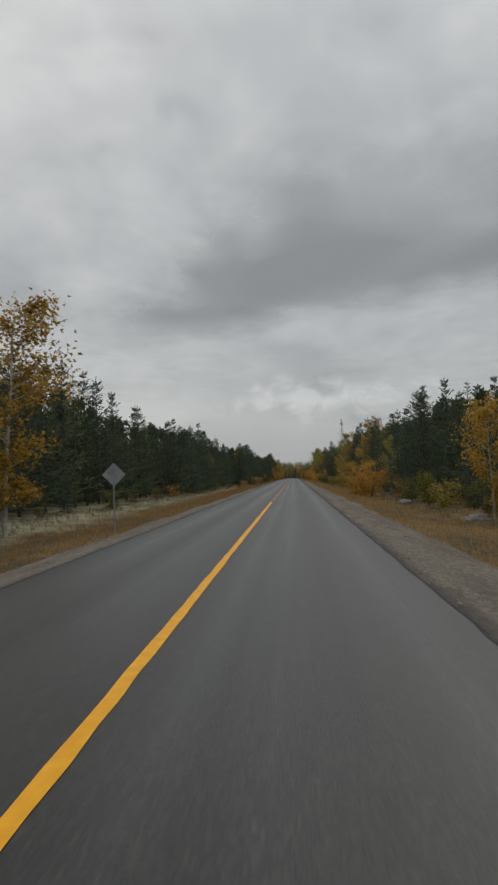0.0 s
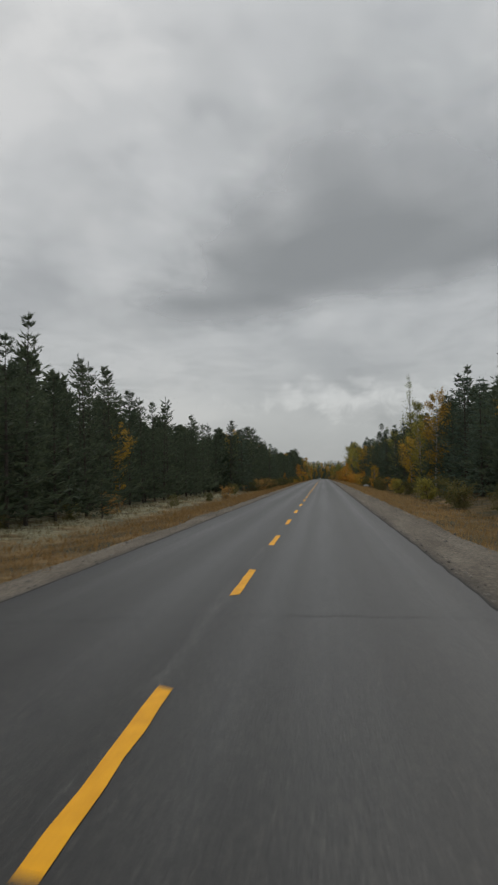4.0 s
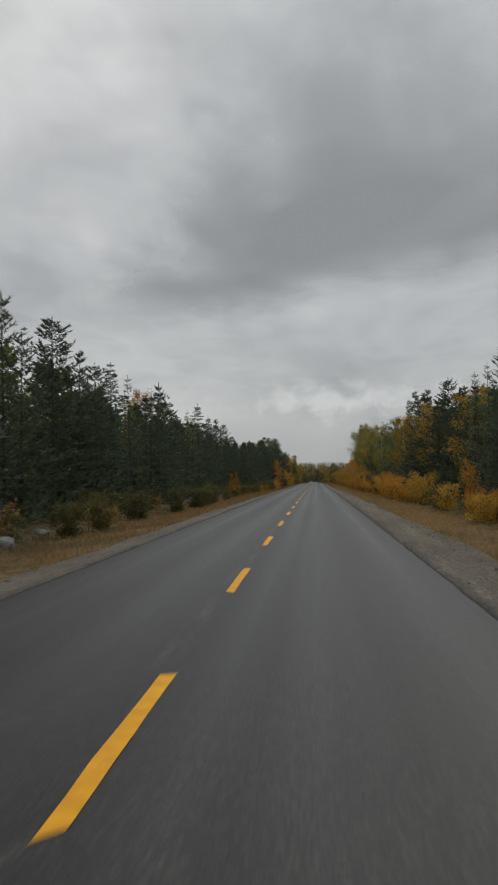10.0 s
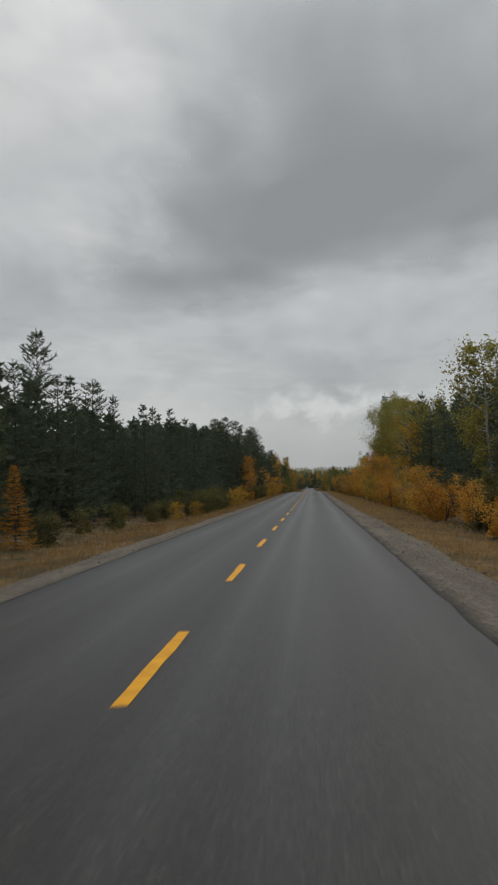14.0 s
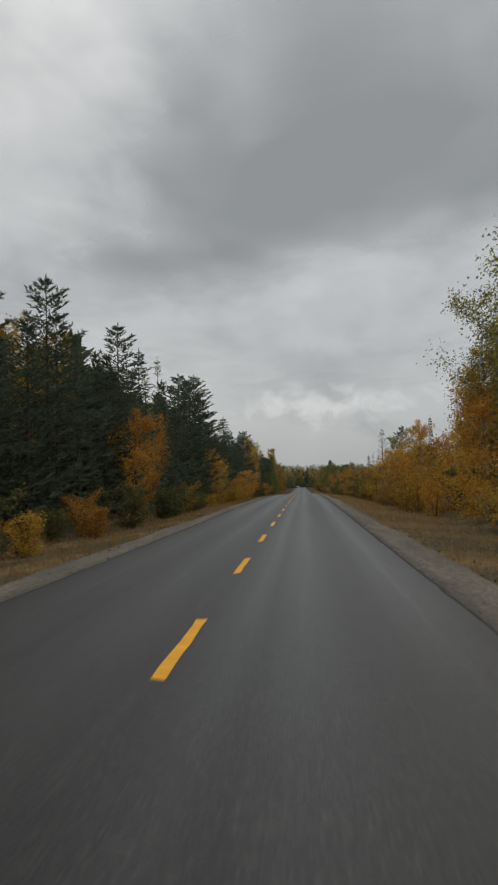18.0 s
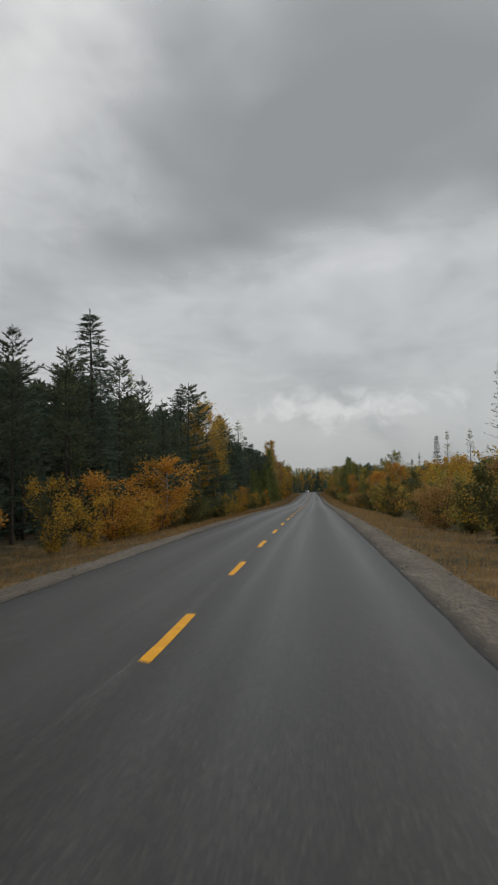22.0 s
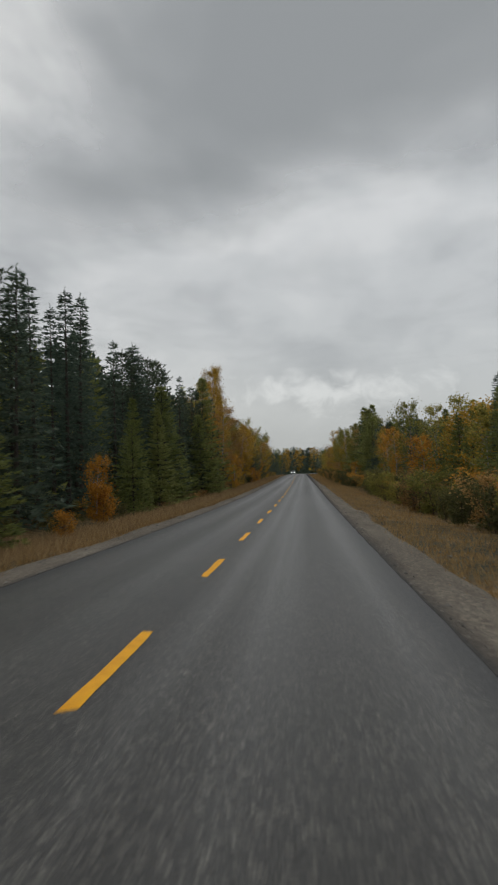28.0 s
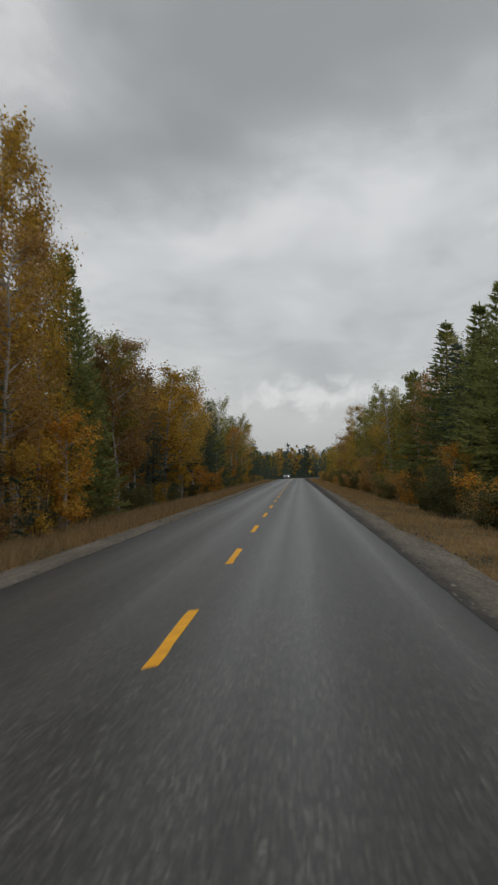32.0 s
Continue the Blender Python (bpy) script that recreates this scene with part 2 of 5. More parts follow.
def gravel():
    """Crushed stone with sand between, darker in an uneven band beside the asphalt."""
    m, n, l, out = material("gravel")
    b = principled(n, l, out, 0.95, 0.2)
    g = n.new("ShaderNodeNewGeometry")
    pos = n.new("ShaderNodeSeparateXYZ")
    l.new(g.outputs["Position"], pos.inputs[0])
    v = where(n, l)
    big = noise_at(n, l, where(n, l, 1.0, 0.12, 1.0), 1.5, 5, 0.6)
    fine = noise_at(n, l, v, 30.0, 4, 0.7)
    stone = n.new("ShaderNodeTexVoronoi")
    stone.inputs["Scale"].default_value = 21.0
    l.new(v, stone.inputs["Vector"])
    base = ramp(n, l, big, ((0.25, (0.080, 0.067, 0.051)), (0.5, (0.120, 0.102, 0.080)), (0.75, (0.168, 0.146, 0.117))))
    base = mixc(n, l, 0.8, base, ramp(n, l, stone.outputs["Color"], ((0.0, (0.45, 0.44, 0.43)), (0.55, (1.0, 1.0, 1.0)), (0.95, (2.0, 1.95, 1.9)))), "MULTIPLY")
    base = mixc(n, l, 0.6, base, ramp(n, l, fine, ((0.3, (0.6, 0.6, 0.6)), (0.7, (1.35, 1.35, 1.35)))), "MULTIPLY")
    reach = mathn(n, l, "ADD", mathn(n, l, "ABSOLUTE", pos.outputs[0]), mathn(n, l, "MULTIPLY", mathn(n, l, "SUBTRACT", noise_at(n, l, where(n, l, 1, 0.25, 1), 2.2, 5, 0.65), 0.5), 0.6))
    base = mixc(n, l, ramp(n, l, mathn(n, l, "MULTIPLY", reach, 0.2), ((0.67, (0.9, 0.9, 0.9)), (0.745, (0, 0, 0)))), base, (0.035, 0.033, 0.030))
    l.new(base, b.inputs["Base Color"])
    bump(n, l, mathn(n, l, "ADD", fine, stone.outputs["Distance"]), 0.7, 0.02, b)
    return m


def leafy(name, dark, mid, light, gloss=0.25, through_leaf=0.48):
    """Leaves or needles: colour varies from clump to clump and tree to tree."""
    m, n, l, out = material(name)
    g = n.new("ShaderNodeNewGeometry")
    o = n.new("ShaderNodeObjectInfo")
    mixv = mathn(n, l, "ADD", mathn(n, l, "MULTIPLY", g.outputs["Random Per Island"], 0.6), mathn(n, l, "MULTIPLY", o.outputs["Random"], 0.4))
    col = ramp(n, l, mixv, ((0.1, dark), (0.5, mid), (0.92, light)))
    b = n.new("ShaderNodeBsdfPrincipled")
    b.inputs["Roughness"].default_value = 0.65
    b.inputs["Specular IOR Level"].default_value = gloss
    l.new(col, b.inputs["Base Color"])
    t = n.new("ShaderNodeBsdfTranslucent")
    l.new(col, t.inputs[0])
    s = n.new("ShaderNodeMixShader")
    s.inputs[0].default_value = through_leaf
    l.new(b.outputs[0], s.inputs[1])
    l.new(t.outputs[0], s.inputs[2])
    l.new(s.outputs[0], out.inputs[0])
    return m


ASPHALT = asphalt()
GRAVEL = gravel()
PAINT = plain("yellow_paint", (0.56, 0.25, 0.006), (0.80, 0.385, 0.010), 5.0, 0.62, 0.16, relief=0.3, depth=0.004)
TAR = plain("tar", (0.012, 0.012, 0.012), (0.03, 0.03, 0.03), 8.0, 0.6, 0.4)
RIM = plain("tar_rim", (0.028, 0.027, 0.026), (0.085, 0.080, 0.074), 7.0, 0.95, 0.05, relief=0.8, depth=0.01)
BARK = plain("grey_bark", (0.035, 0.03, 0.026), (0.10, 0.085, 0.07), 6.0, 0.9, 0.2, relief=0.8, depth=0.02)
BIRCH = plain("white_bark", (0.16, 0.14, 0.12), (0.50, 0.47, 0.43), 4.0, 0.8, 0.25, relief=0.4)
TWIG = plain("brown_twig", (0.05, 0.035, 0.026), (0.11, 0.08, 0.06), 6.0, 0.9, 0.2)
STEEL = plain("galvanised_steel", (0.22, 0.23, 0.24), (0.36, 0.37, 0.38), 4.0, 0.45, 0.5, 0.75, relief=0.1)
SIGN_YELLOW = plain("sign_yellow", (0.62, 0.40, 0.02), (0.70, 0.46, 0.03), 3.0, 0.4, 0.5, relief=0.0)
SIGN_BLACK = plain("sign_black", (0.01, 0.01, 0.01), (0.02, 0.02, 0.02), 3.0, 0.5, 0.4, relief=0.0)
WOOD = plain("weathered_wood", (0.12, 0.10, 0.08), (0.24, 0.21, 0.18), 5.0, 0.9, 0.2)
ROCK = plain("pale_granite", (0.13, 0.13, 0.12), (0.29, 0.28, 0.26), 1.4, 0.9, 0.25, relief=0.8, depth=0.04)
PINE = leafy("pine_needles", (0.044, 0.058, 0.038), (0.075, 0.097, 0.060), (0.122, 0.145, 0.085))
SPRUCE = leafy("spruce_needles", (0.047, 0.072, 0.054), (0.084, 0.119, 0.086), (0.135, 0.172, 0.118))
LARCH = leafy("green_larch_needles", (0.115, 0.135, 0.045), (0.210, 0.238, 0.072), (0.330, 0.328, 0.112))
LARCH_GOLD = leafy("gold_larch_needles", (0.330, 0.150, 0.021), (0.560, 0.260, 0.033), (0.720, 0.390, 0.058))
GOLD = leafy("gold_leaves", (0.24, 0.138, 0.022), (0.45, 0.272, 0.036), (0.68, 0.435, 0.075))
OLIVE = leafy("yellow_green_leaves", (0.100, 0.110, 0.028), (0.225, 0.212, 0.046), (0.43, 0.345, 0.075))
ORANGE = leafy("orange_leaves", (0.27, 0.118, 0.022), (0.49, 0.238, 0.034), (0.68, 0.37, 0.062))
RUST = leafy("rust_leaves", (0.17, 0.095, 0.036), (0.33, 0.190, 0.062), (0.50, 0.315, 0.11))
BUSH = leafy("dull_green_leaves", (0.058, 0.062, 0.023), (0.111, 0.111, 0.039), (0.208, 0.169, 0.058))
DRY = leafy("dry_grass_blades", (0.16, 0.092, 0.034), (0.30, 0.185, 0.070), (0.46, 0.31, 0.14), 0.2)
LICHEN = leafy("pale_lichen", (0.16, 0.16, 0.115), (0.27, 0.27, 0.20), (0.40, 0.40, 0.31), 0.1, 0.1)


def soil():
    m, n, l, out = material("roadside_ground")
    b = principled(n, l, out, 0.95, 0.15)
    v = where(n, l)
    big = noise_at(n, l, v, 0.22, 5, 0.6)
    mid = noise_at(n, l, v, 1.6, 5, 0.6)
    fine = noise_at(n, l, v, 22.0, 4, 0.65)
    dry = ramp(n, l, mid, ((0.3, (0.095, 0.058, 0.026)), (0.55, (0.19, 0.122, 0.052)), (0.75, (0.26, 0.18, 0.085))))
    moss = ramp(n, l, mid, ((0.35, (0.035, 0.032, 0.018)), (0.7, (0.075, 0.066, 0.036))))
    col = mixc(n, l, ramp(n, l, big, ((0.42, (0, 0, 0)), (0.58, (1, 1, 1)))), dry, moss)
    g = n.new("ShaderNodeNewGeometry")
    p = n.new("ShaderNodeSeparateXYZ")
    l.new(g.outputs["Position"], p.inputs[0])
    # a pale lichen clearing beside the first stretch of road
    across = ramp(n, l, mathn(n, l, "MULTIPLY", mathn(n, l, "ADD", p.outputs[0], 24.0), 0.05), ((0.0, (0, 0, 0)), (0.14, (1, 1, 1)), (0.62, (1, 1, 1)), (0.78, (0, 0, 0))))
    far = ramp(n, l, mathn(n, l, "MULTIPLY", p.outputs[1], 0.0025), ((0.52, (1, 1, 1)), (0.58, (0.25, 0.25, 0.25)), (0.92, (0.25, 0.25, 0.25)), (1.0, (0, 0, 0))))
    blotch = ramp(n, l, noise_at(n, l, where(n, l, 0.5, 0.25, 1), 1.3, 5, 0.65), ((0.40, (0, 0, 0)), (0.52, (1, 1, 1))))
    pale = ramp(n, l, mid, ((0.3, (0.17, 0.155, 0.095)), (0.7, (0.33, 0.31, 0.205))))
    col = mixc(n, l, mathn(n, l, "MULTIPLY", mathn(n, l, "MULTIPLY", across, far), blotch), col, pale)
    col = mixc(n, l, 0.6, col, ramp(n, l, fine, ((0.3, (0.55, 0.55, 0.55)), (0.7, (1.4, 1.4, 1.4)))), "MULTIPLY")
    l.new(col, b.inputs["Base Color"])
    bump(n, l, fine, 0.8, 0.05, b)
    return m


SOIL = soil()


# ---------- mesh helpers ----------
def mesh_of(name, verts, faces, mats, which=None, smooth=False):
    me = bpy.data.meshes.new(name)
    me.from_pydata([tuple(v) for v in verts], [], faces)
    for m in (mats if isinstance(mats, (list, tuple)) else [mats]):
        me.materials.append(m)
    if which is not None:
        me.polygons.foreach_set("material_index", which)
    if smooth:
        me.polygons.foreach_set("use_smooth", [True] * len(me.polygons))
    me.update()
    return me


def part(name, bm, mat, parent, label=""):
    me = bm
    if isinstance(bm, bmesh.types.BMesh):
        me = bpy.data.meshes.new(name)
        bm.to_mesh(me)
        bm.free()
        me.materials.append(mat)
    ob = new(name, me)
    ob.parent = parent
    if label:
        ob["label"] = label
    return ob


def tube(verts, faces, points, radii, sides=5):
    """Adds a tapered tube along points."""
    first = len(verts)
    for i, (p, r) in enumerate(zip(points, radii)):
        q = points[min(i + 1, len(points) - 1)] - points[max(i - 1, 0)]
        q = q.normalized() if q.length > 1e-6 else Vector((0, 0, 1))
        a = q.orthogonal().normalized()
        b = q.cross(a)
        for k in range(sides):
            w = 2 * math.pi * k / sides
            verts.append(p + a * (r * math.cos(w)) + b * (r * math.sin(w)))
    for i in range(len(points) - 1):
        for k in range(sides):
            a, b = first + i * sides + k, first + i * sides + (k + 1) % sides
            faces.append((a, b, b + sides, a + sides))
    faces.append(tuple(first + (len(points) - 1) * sides + k for k in range(sides)))


def needle(verts, faces, base, way, length, width, rng):
    """A small spray of needles or a leaf: one pointed triangle."""
    side = way.cross(Vector((rng.uniform(-1, 1), rng.uniform(-1, 1), rng.uniform(-0.2, 1)))).normalized() * (width / 2)
    i = len(verts)
    verts += [base - side, base + side, base + way * length]
    faces.append((i, i + 1, i + 2))


# ---------- trees ----------
def conifer_meshes(name, h, spread, bare, crown_mat, rng, rows=26, arms=5, droop=-0.1, curl=0.25, ragged=0.35, shape=0.9, size=0.22, thick=0.05, twig=0.17, brush=4, gap=0.0, coarse=1.6, rounded=0.0, dead=0.0, lift=0.75, loose=0.5, inner=0.22):
    """Trunk and crown of a pine, spruce or larch of height h: whorls of limbs, each with side twigs that carry brushes of needles.
    Limbs droop or rise, their ends curl up; twigs are finer towards the top; gap leaves whorls out, dead leaves limbs bare."""
    lean = Vector((rng.uniform(-0.02, 0.02), rng.uniform(-0.02, 0.02), 0))
    pts = [Vector((0, 0, -0.3)) + (Vector((0, 0, 1)) + lean) * (h * k / 7) for k in range(8)]
    tv, tf = [], []
    r0 = 0.0075 * h + 0.02
    tube(tv, tf, pts, [r0 * (1 - 0.95 * k / 7) for k in range(8)], 6)
    cv, cf, woody = [], [], []

    def stick(p, q, w):
        side = (q - p).cross(Vector((0.1, 0.2, 1))).normalized() * w
        up = side.cross((q - p).normalized())
        i = len(cv)
        cv.extend([p - side, p + side, q, p - up, p + up, q])
        woody.extend([len(cf), len(cf) + 1])
        cf.extend([(i, i + 1, i + 2), (i + 3, i + 4, i + 5)])

    for i in range(rows):
        if rng.random() < gap:
            continue
        u = (max(i + rng.uniform(0, loose), 0) / rows) ** 0.85
        z = h * (bare + (0.97 - bare) * u)
        cone = max(1 - u, 0.0) ** shape
        dome = math.sqrt(max(1 - (2 * min(u + 0.02, 1) - 1) ** 2, 0)) * 0.9
        reach = spread * ((1 - rounded) * cone + rounded * dome) + 0.10
        fine = coarse - (coarse - 1) * min(u * 1.7, 1)
        turn = rng.uniform(0, 6.28)
        for k in range(arms):
            a = turn + 6.283 * k / arms + rng.uniform(-0.4, 0.4)
            length = reach * rng.uniform(1 - ragged, 1 + ragged * 0.4)
            rise = droop + lift * u * u + rng.uniform(-0.12, 0.12)
            out = Vector((math.cos(a), math.sin(a), rise)).normalized()
            across = Vector((-math.sin(a), math.cos(a), 0))
            root = Vector((lean.x * z, lean.y * z, z - 0.3 + rng.uniform(-loose, loose) * 0.3 * h / rows))
            tip = root + out * length + Vector((0, 0, curl * length))
            mid = root + out * length * 0.55 + Vector((0, 0, curl * length * 0.15))
            w = 0.007 + 0.007 * length
            stick(root, mid, w)
            stick(mid, tip, w * 0.6)
            if rng.random() < dead * (1 - u):
                continue
            many = max(3, int(length / (twig * fine)))
            for j in range(many):
                f = inner + (1 - inner) * (j + rng.uniform(0.2, 1.0)) / many
                at = root.lerp(mid, f / 0.55) if f < 0.55 else mid.lerp(tip, (f - 0.55) / 0.45)
                hand_side = 1 if j % 2 else -1
                way = (out * rng.uniform(0.5, 0.9) + across * (hand_side * rng.uniform(0.35, 1.0)) + Vector((0, 0, curl * 0.8 + rng.uniform(-0.15, 0.25)))).normalized()
                long = (0.10 + 0.30 * length * (1.05 - f)) * rng.uniform(0.7, 1.2)
                for q in range(brush):
                    g = (q + rng.uniform(0.1, 0.9)) / brush
                    dirn = (way + Vector((rng.uniform(-0.65, 0.65), rng.uniform(-0.65, 0.65), rng.uniform(-0.45, 0.65)))).normalized()
                    needle(cv, cf, at + way * (long * g), dirn, fine * size * rng.uniform(0.6, 1.2), fine * thick * rng.uniform(0.7, 1.3), rng)
    for j in range(16):
        needle(cv, cf, Vector((lean.x * h, lean.y * h, h * (0.955 + 0.0027 * j) - 0.3)), Vector((rng.uniform(-.7, .7), rng.uniform(-.7, .7), 1.2)).normalized(), size * 0.6, thick * 0.6, rng)
    woody = set(woody)
    return mesh_of(name + "_trunk", tv, tf, BARK), mesh_of(name + "_crown", cv, cf, [crown_mat, BARK], [int(k in woody) for k in range(len(cf))])


def broadleaf_meshes(name, h, spread, bare, crown_mat, bark, rng, limbs=13, leaves=620, size=0.24, stems=1, lean=0.05):
    """Trunk with limbs and a crown of many leaves, thick round the limb ends, open between them."""
    tv, tf, cv, cf = [], [], [], []
    ends = []
    for s in range(stems):
        a = rng.uniform(0, 6.28)
        off = Vector((math.cos(a), math.sin(a), 0)) * (0.12 * (stems > 1))
        tilt = Vector((math.cos(a), math.sin(a), 0)) * (lean if stems == 1 else rng.uniform(0.12, 0.38))
        top = h * rng.uniform(0.8, 1.0) if stems > 1 else h
        pts = []
        for k in range(7):
            u = k / 6
            pts.append(off + tilt * (top * u * (0.6 + 0.4 * u)) + Vector((rng.uniform(-.02, .02) * h * u, rng.uniform(-.02, .02) * h * u, top * u * 0.96 - 0.3)))
        r0 = (0.009 * h + 0.02) / (1 if stems == 1 else 1.6)
        first, sides = len(tv), 6 if stems == 1 else 4
        tube(tv, tf, pts, [r0 * (1 - 0.88 * k / 6) for k in range(7)], sides)
        if s:
            tf.append((0, first, first + 1))
        for k in range(max(3, limbs // stems)):
            u = bare + (0.97 - bare) * (k + rng.uniform(0, 1)) / max(3, limbs // stems)
            i = min(int(u * 6), 5)
            root = pts[i].lerp(pts[i + 1], u * 6 - i)
            w = rng.uniform(0, 6.28)
            prof = math.sin(math.pi * min(max((u - bare) / (1.06 - bare), 0.12), 1.0)) ** 0.7
            length = spread * prof * rng.uniform(0.65, 1.15)
            tip = root + Vector((math.cos(w), math.sin(w), rng.uniform(0.35, 0.9))) * length
            mid = root.lerp(tip, 0.5) + Vector((0, 0, -0.06 * length))
            collar = first + sides * (i if u * 6 - i < 0.5 else i + 1)
            start = len(tv)
            tube(tv, tf, [root, mid, tip], [r0 * 0.34, r0 * 0.2, r0 * 0.06], 3)
            tf.append((collar, start, start + 1))
            ends += [(mid, length * 0.42), (tip, length * 0.46), (root.lerp(tip, 0.78), length * 0.42)]
        ends.append((pts[-1], spread * 0.3))
    for j in range(leaves):
        c, r = ends[rng.randrange(len(ends))]
        r = max(r, 0.25)
        p = c + Vector((rng.gauss(0, 0.41), rng.gauss(0, 0.41), rng.gauss(0, 0.40))) * r
        if p.z < 0.1:
            p.z = 0.1 + rng.uniform(0, 0.3)
        way = Vector((rng.uniform(-1, 1), rng.uniform(-1, 1), rng.uniform(-0.7, 0.5))).normalized()
        needle(cv, cf, p, way, size * rng.uniform(0.7, 1.3), size * rng.uniform(0.7, 1.1), rng)
    fit_top = h / max(sorted(v.z for v in cv)[int(len(cv) * 0.985)], 0.1)
    for v in cv + tv:
        v.z *= fit_top
    return mesh_of(name + "_trunk", tv, tf, bark), mesh_of(name + "_crown", cv, cf, crown_mat)


rng = random.Random(7)
KINDS = {}


def add_kind(kind, h, trunk, crown, label, category, names=("trunk", "crown")):
    KINDS.setdefault(kind, []).append((h, trunk, crown, label, category, names))


for i in range(7):
    h = 9.0
    add_kind("pine", h, *conifer_meshes("pine", h, rng.uniform(1.6, 2.1), 0.05, PINE, rng, rows=25, arms=5, droop=0.10, curl=0.32, ragged=0.55, shape=0.80, size=0.22, thick=0.062, twig=0.16, gap=0.06, coarse=1.9, loose=0.9),
             "dark green jack pine with a ragged pointed top", "pine")
for i in range(5):
    h = 10.0
    add_kind("spruce", h, *conifer_meshes("spruce", h, rng.uniform(1.5, 1.9), 0.02, SPRUCE, rng, rows=44, arms=5, droop=-0.34, curl=0.12, ragged=0.35, shape=0.82, size=0.20, thick=0.068, twig=0.19, brush=3, coarse=1.9, lift=0.30, loose=1.4, inner=0.08),
             "dark blue-green spruce with drooping branches", "spruce")
for i in range(2):
    h = 12.0
    add_kind("slim_spruce", h, *conifer_meshes("slim_spruce", h, rng.uniform(0.85, 1.0), 0.04, SPRUCE, rng, rows=76, arms=4, droop=-0.38, curl=0.10, ragged=0.45, shape=0.66, size=0.16, thick=0.06, twig=0.13, brush=4, coarse=1.3, lift=0.22, loose=1.6, inner=0.05),
             "tall slender black spruce above its neighbours", "spruce")
for i in range(5):
    h = 10.0
    add_kind("tall_pine", h, *conifer_meshes("tall_pine", h, rng.uniform(1.5, 1.9), 0.14, PINE, rng, rows=26, arms=5, droop=0.04, curl=0.13, ragged=0.5, shape=0.55, size=0.20, thick=0.062, twig=0.115, brush=5, loose=0.9, gap=0.10, coarse=1.8, rounded=0.55, dead=0.1),
             "tall open-crowned pine with a bare lower trunk", "pine")
for i in range(3):
    h = 10.0
    add_kind("larch", h, *conifer_meshes("larch", h, rng.uniform(1.7, 2.0), 0.02, LARCH, rng, rows=42, arms=7, droop=-0.05, curl=0.12, ragged=0.25, shape=0.85, size=0.19, thick=0.072, twig=0.14, brush=5, coarse=1.6, loose=1.2, inner=0.1),
             "soft green larch with fine upswept twigs", "larch")
for i in range(2):
    h = 6.0
    add_kind("gold_larch", h, *conifer_meshes("gold_larch", h, 1.1, 0.04, LARCH_GOLD, rng, rows=30, arms=6, droop=-0.02, curl=0.12, ragged=0.3, shape=0.85, size=0.13, thick=0.045, twig=0.11, brush=4, coarse=1.2),
             "small golden orange larch in autumn colour", "larch")
for i in range(3):
    h = 9.0
    add_kind("thin_larch", h, *conifer_meshes("thin_larch", h, 1.2, 0.08, LARCH, rng, rows=27, arms=5, droop=0.05, curl=0.2, ragged=0.5, shape=0.8, size=0.14, thick=0.035, twig=0.22, brush=3, gap=0.08, coarse=1.3, dead=0.35),
             "half-bare larch with thin grey twigs", "larch")
for kind, mat, words in (("gold_birch", GOLD, "golden yellow birch with pale bark"),
                         ("olive_aspen", OLIVE, "yellow-green aspen with thinning autumn leaves"),
                         ("orange_birch", ORANGE, "orange-leaved birch at the forest edge"),
                         ("rust_birch", RUST, "rust brown birch with fading leaves and pale stem")):
    for h, count, leaf in ((5.0, 3000, 0.115), (8.5, 5200, 0.125), (9.5, 5200, 0.13), (13.0, 10500, 0.12)):
        add_kind(kind, h, *broadleaf_meshes(kind, h, (0.55 + 0.13 * h) * rng.uniform(0.9, 1.1), 0.12, mat, BIRCH, rng, limbs=22 + int(h), leaves=count, size=leaf), words, "birch" if "birch" in kind else "aspen")
for kind, mat, words in (("gold_shrub", GOLD, "golden yellow willow shrub on the verge"),
                         ("orange_shrub", ORANGE, "orange autumn shrub on the verge"),
                         ("rust_shrub", RUST, "reddish brown low shrub on the verge"),
                         ("olive_shrub", OLIVE, "yellow-green willow shrub on the verge"),
                         ("green_shrub", BUSH, "dull green bushy shrub on the verge")):
    for h in (1.7, 2.6, 3.4):
        add_kind(kind, h, *broadleaf_meshes(kind, h, 0.36 * h * rng.uniform(0.9, 1.1), 0.06, mat, TWIG, rng, limbs=26, leaves=int((1500 + 600 * h) * (0.62 if kind == "gold_shrub" else 0.85 if kind == "orange_shrub" else 1)), size=0.060 + 0.008 * h, stems=5), words, "shrub", ("branchwork", "foliage"))

# denser, coarser models for the trees that stand behind others
FILLERS = {}
BACK = dict(rows=18, arms=5, ragged=0.5, twig=0.80, brush=2, size=0.46, thick=0.29, coarse=1.25)
for i in range(3):
    FILLERS.setdefault("pine", []).append((9.0, *conifer_meshes("back_pine", 9.0, 2.1, 0.03, PINE, rng, droop=0.10, shape=0.75, **BACK)))
    FILLERS.setdefault("spruce", []).append((10.0, *conifer_meshes("back_spruce", 10.0, 2.0, 0.02, SPRUCE, rng, droop=-0.28, curl=0.12, shape=0.70, **BACK)))
    FILLERS.setdefault("larch", []).append((10.0, *conifer_meshes("back_larch", 10.0, 1.9, 0.02, LARCH, rng, droop=-0.02, shape=0.78, **BACK)))
FILLERS["tall_pine"], FILLERS["slim_spruce"], FILLERS["thin_larch"] = FILLERS["pine"], FILLERS["spruce"], FILLERS["larch"]
MASTERS = {}


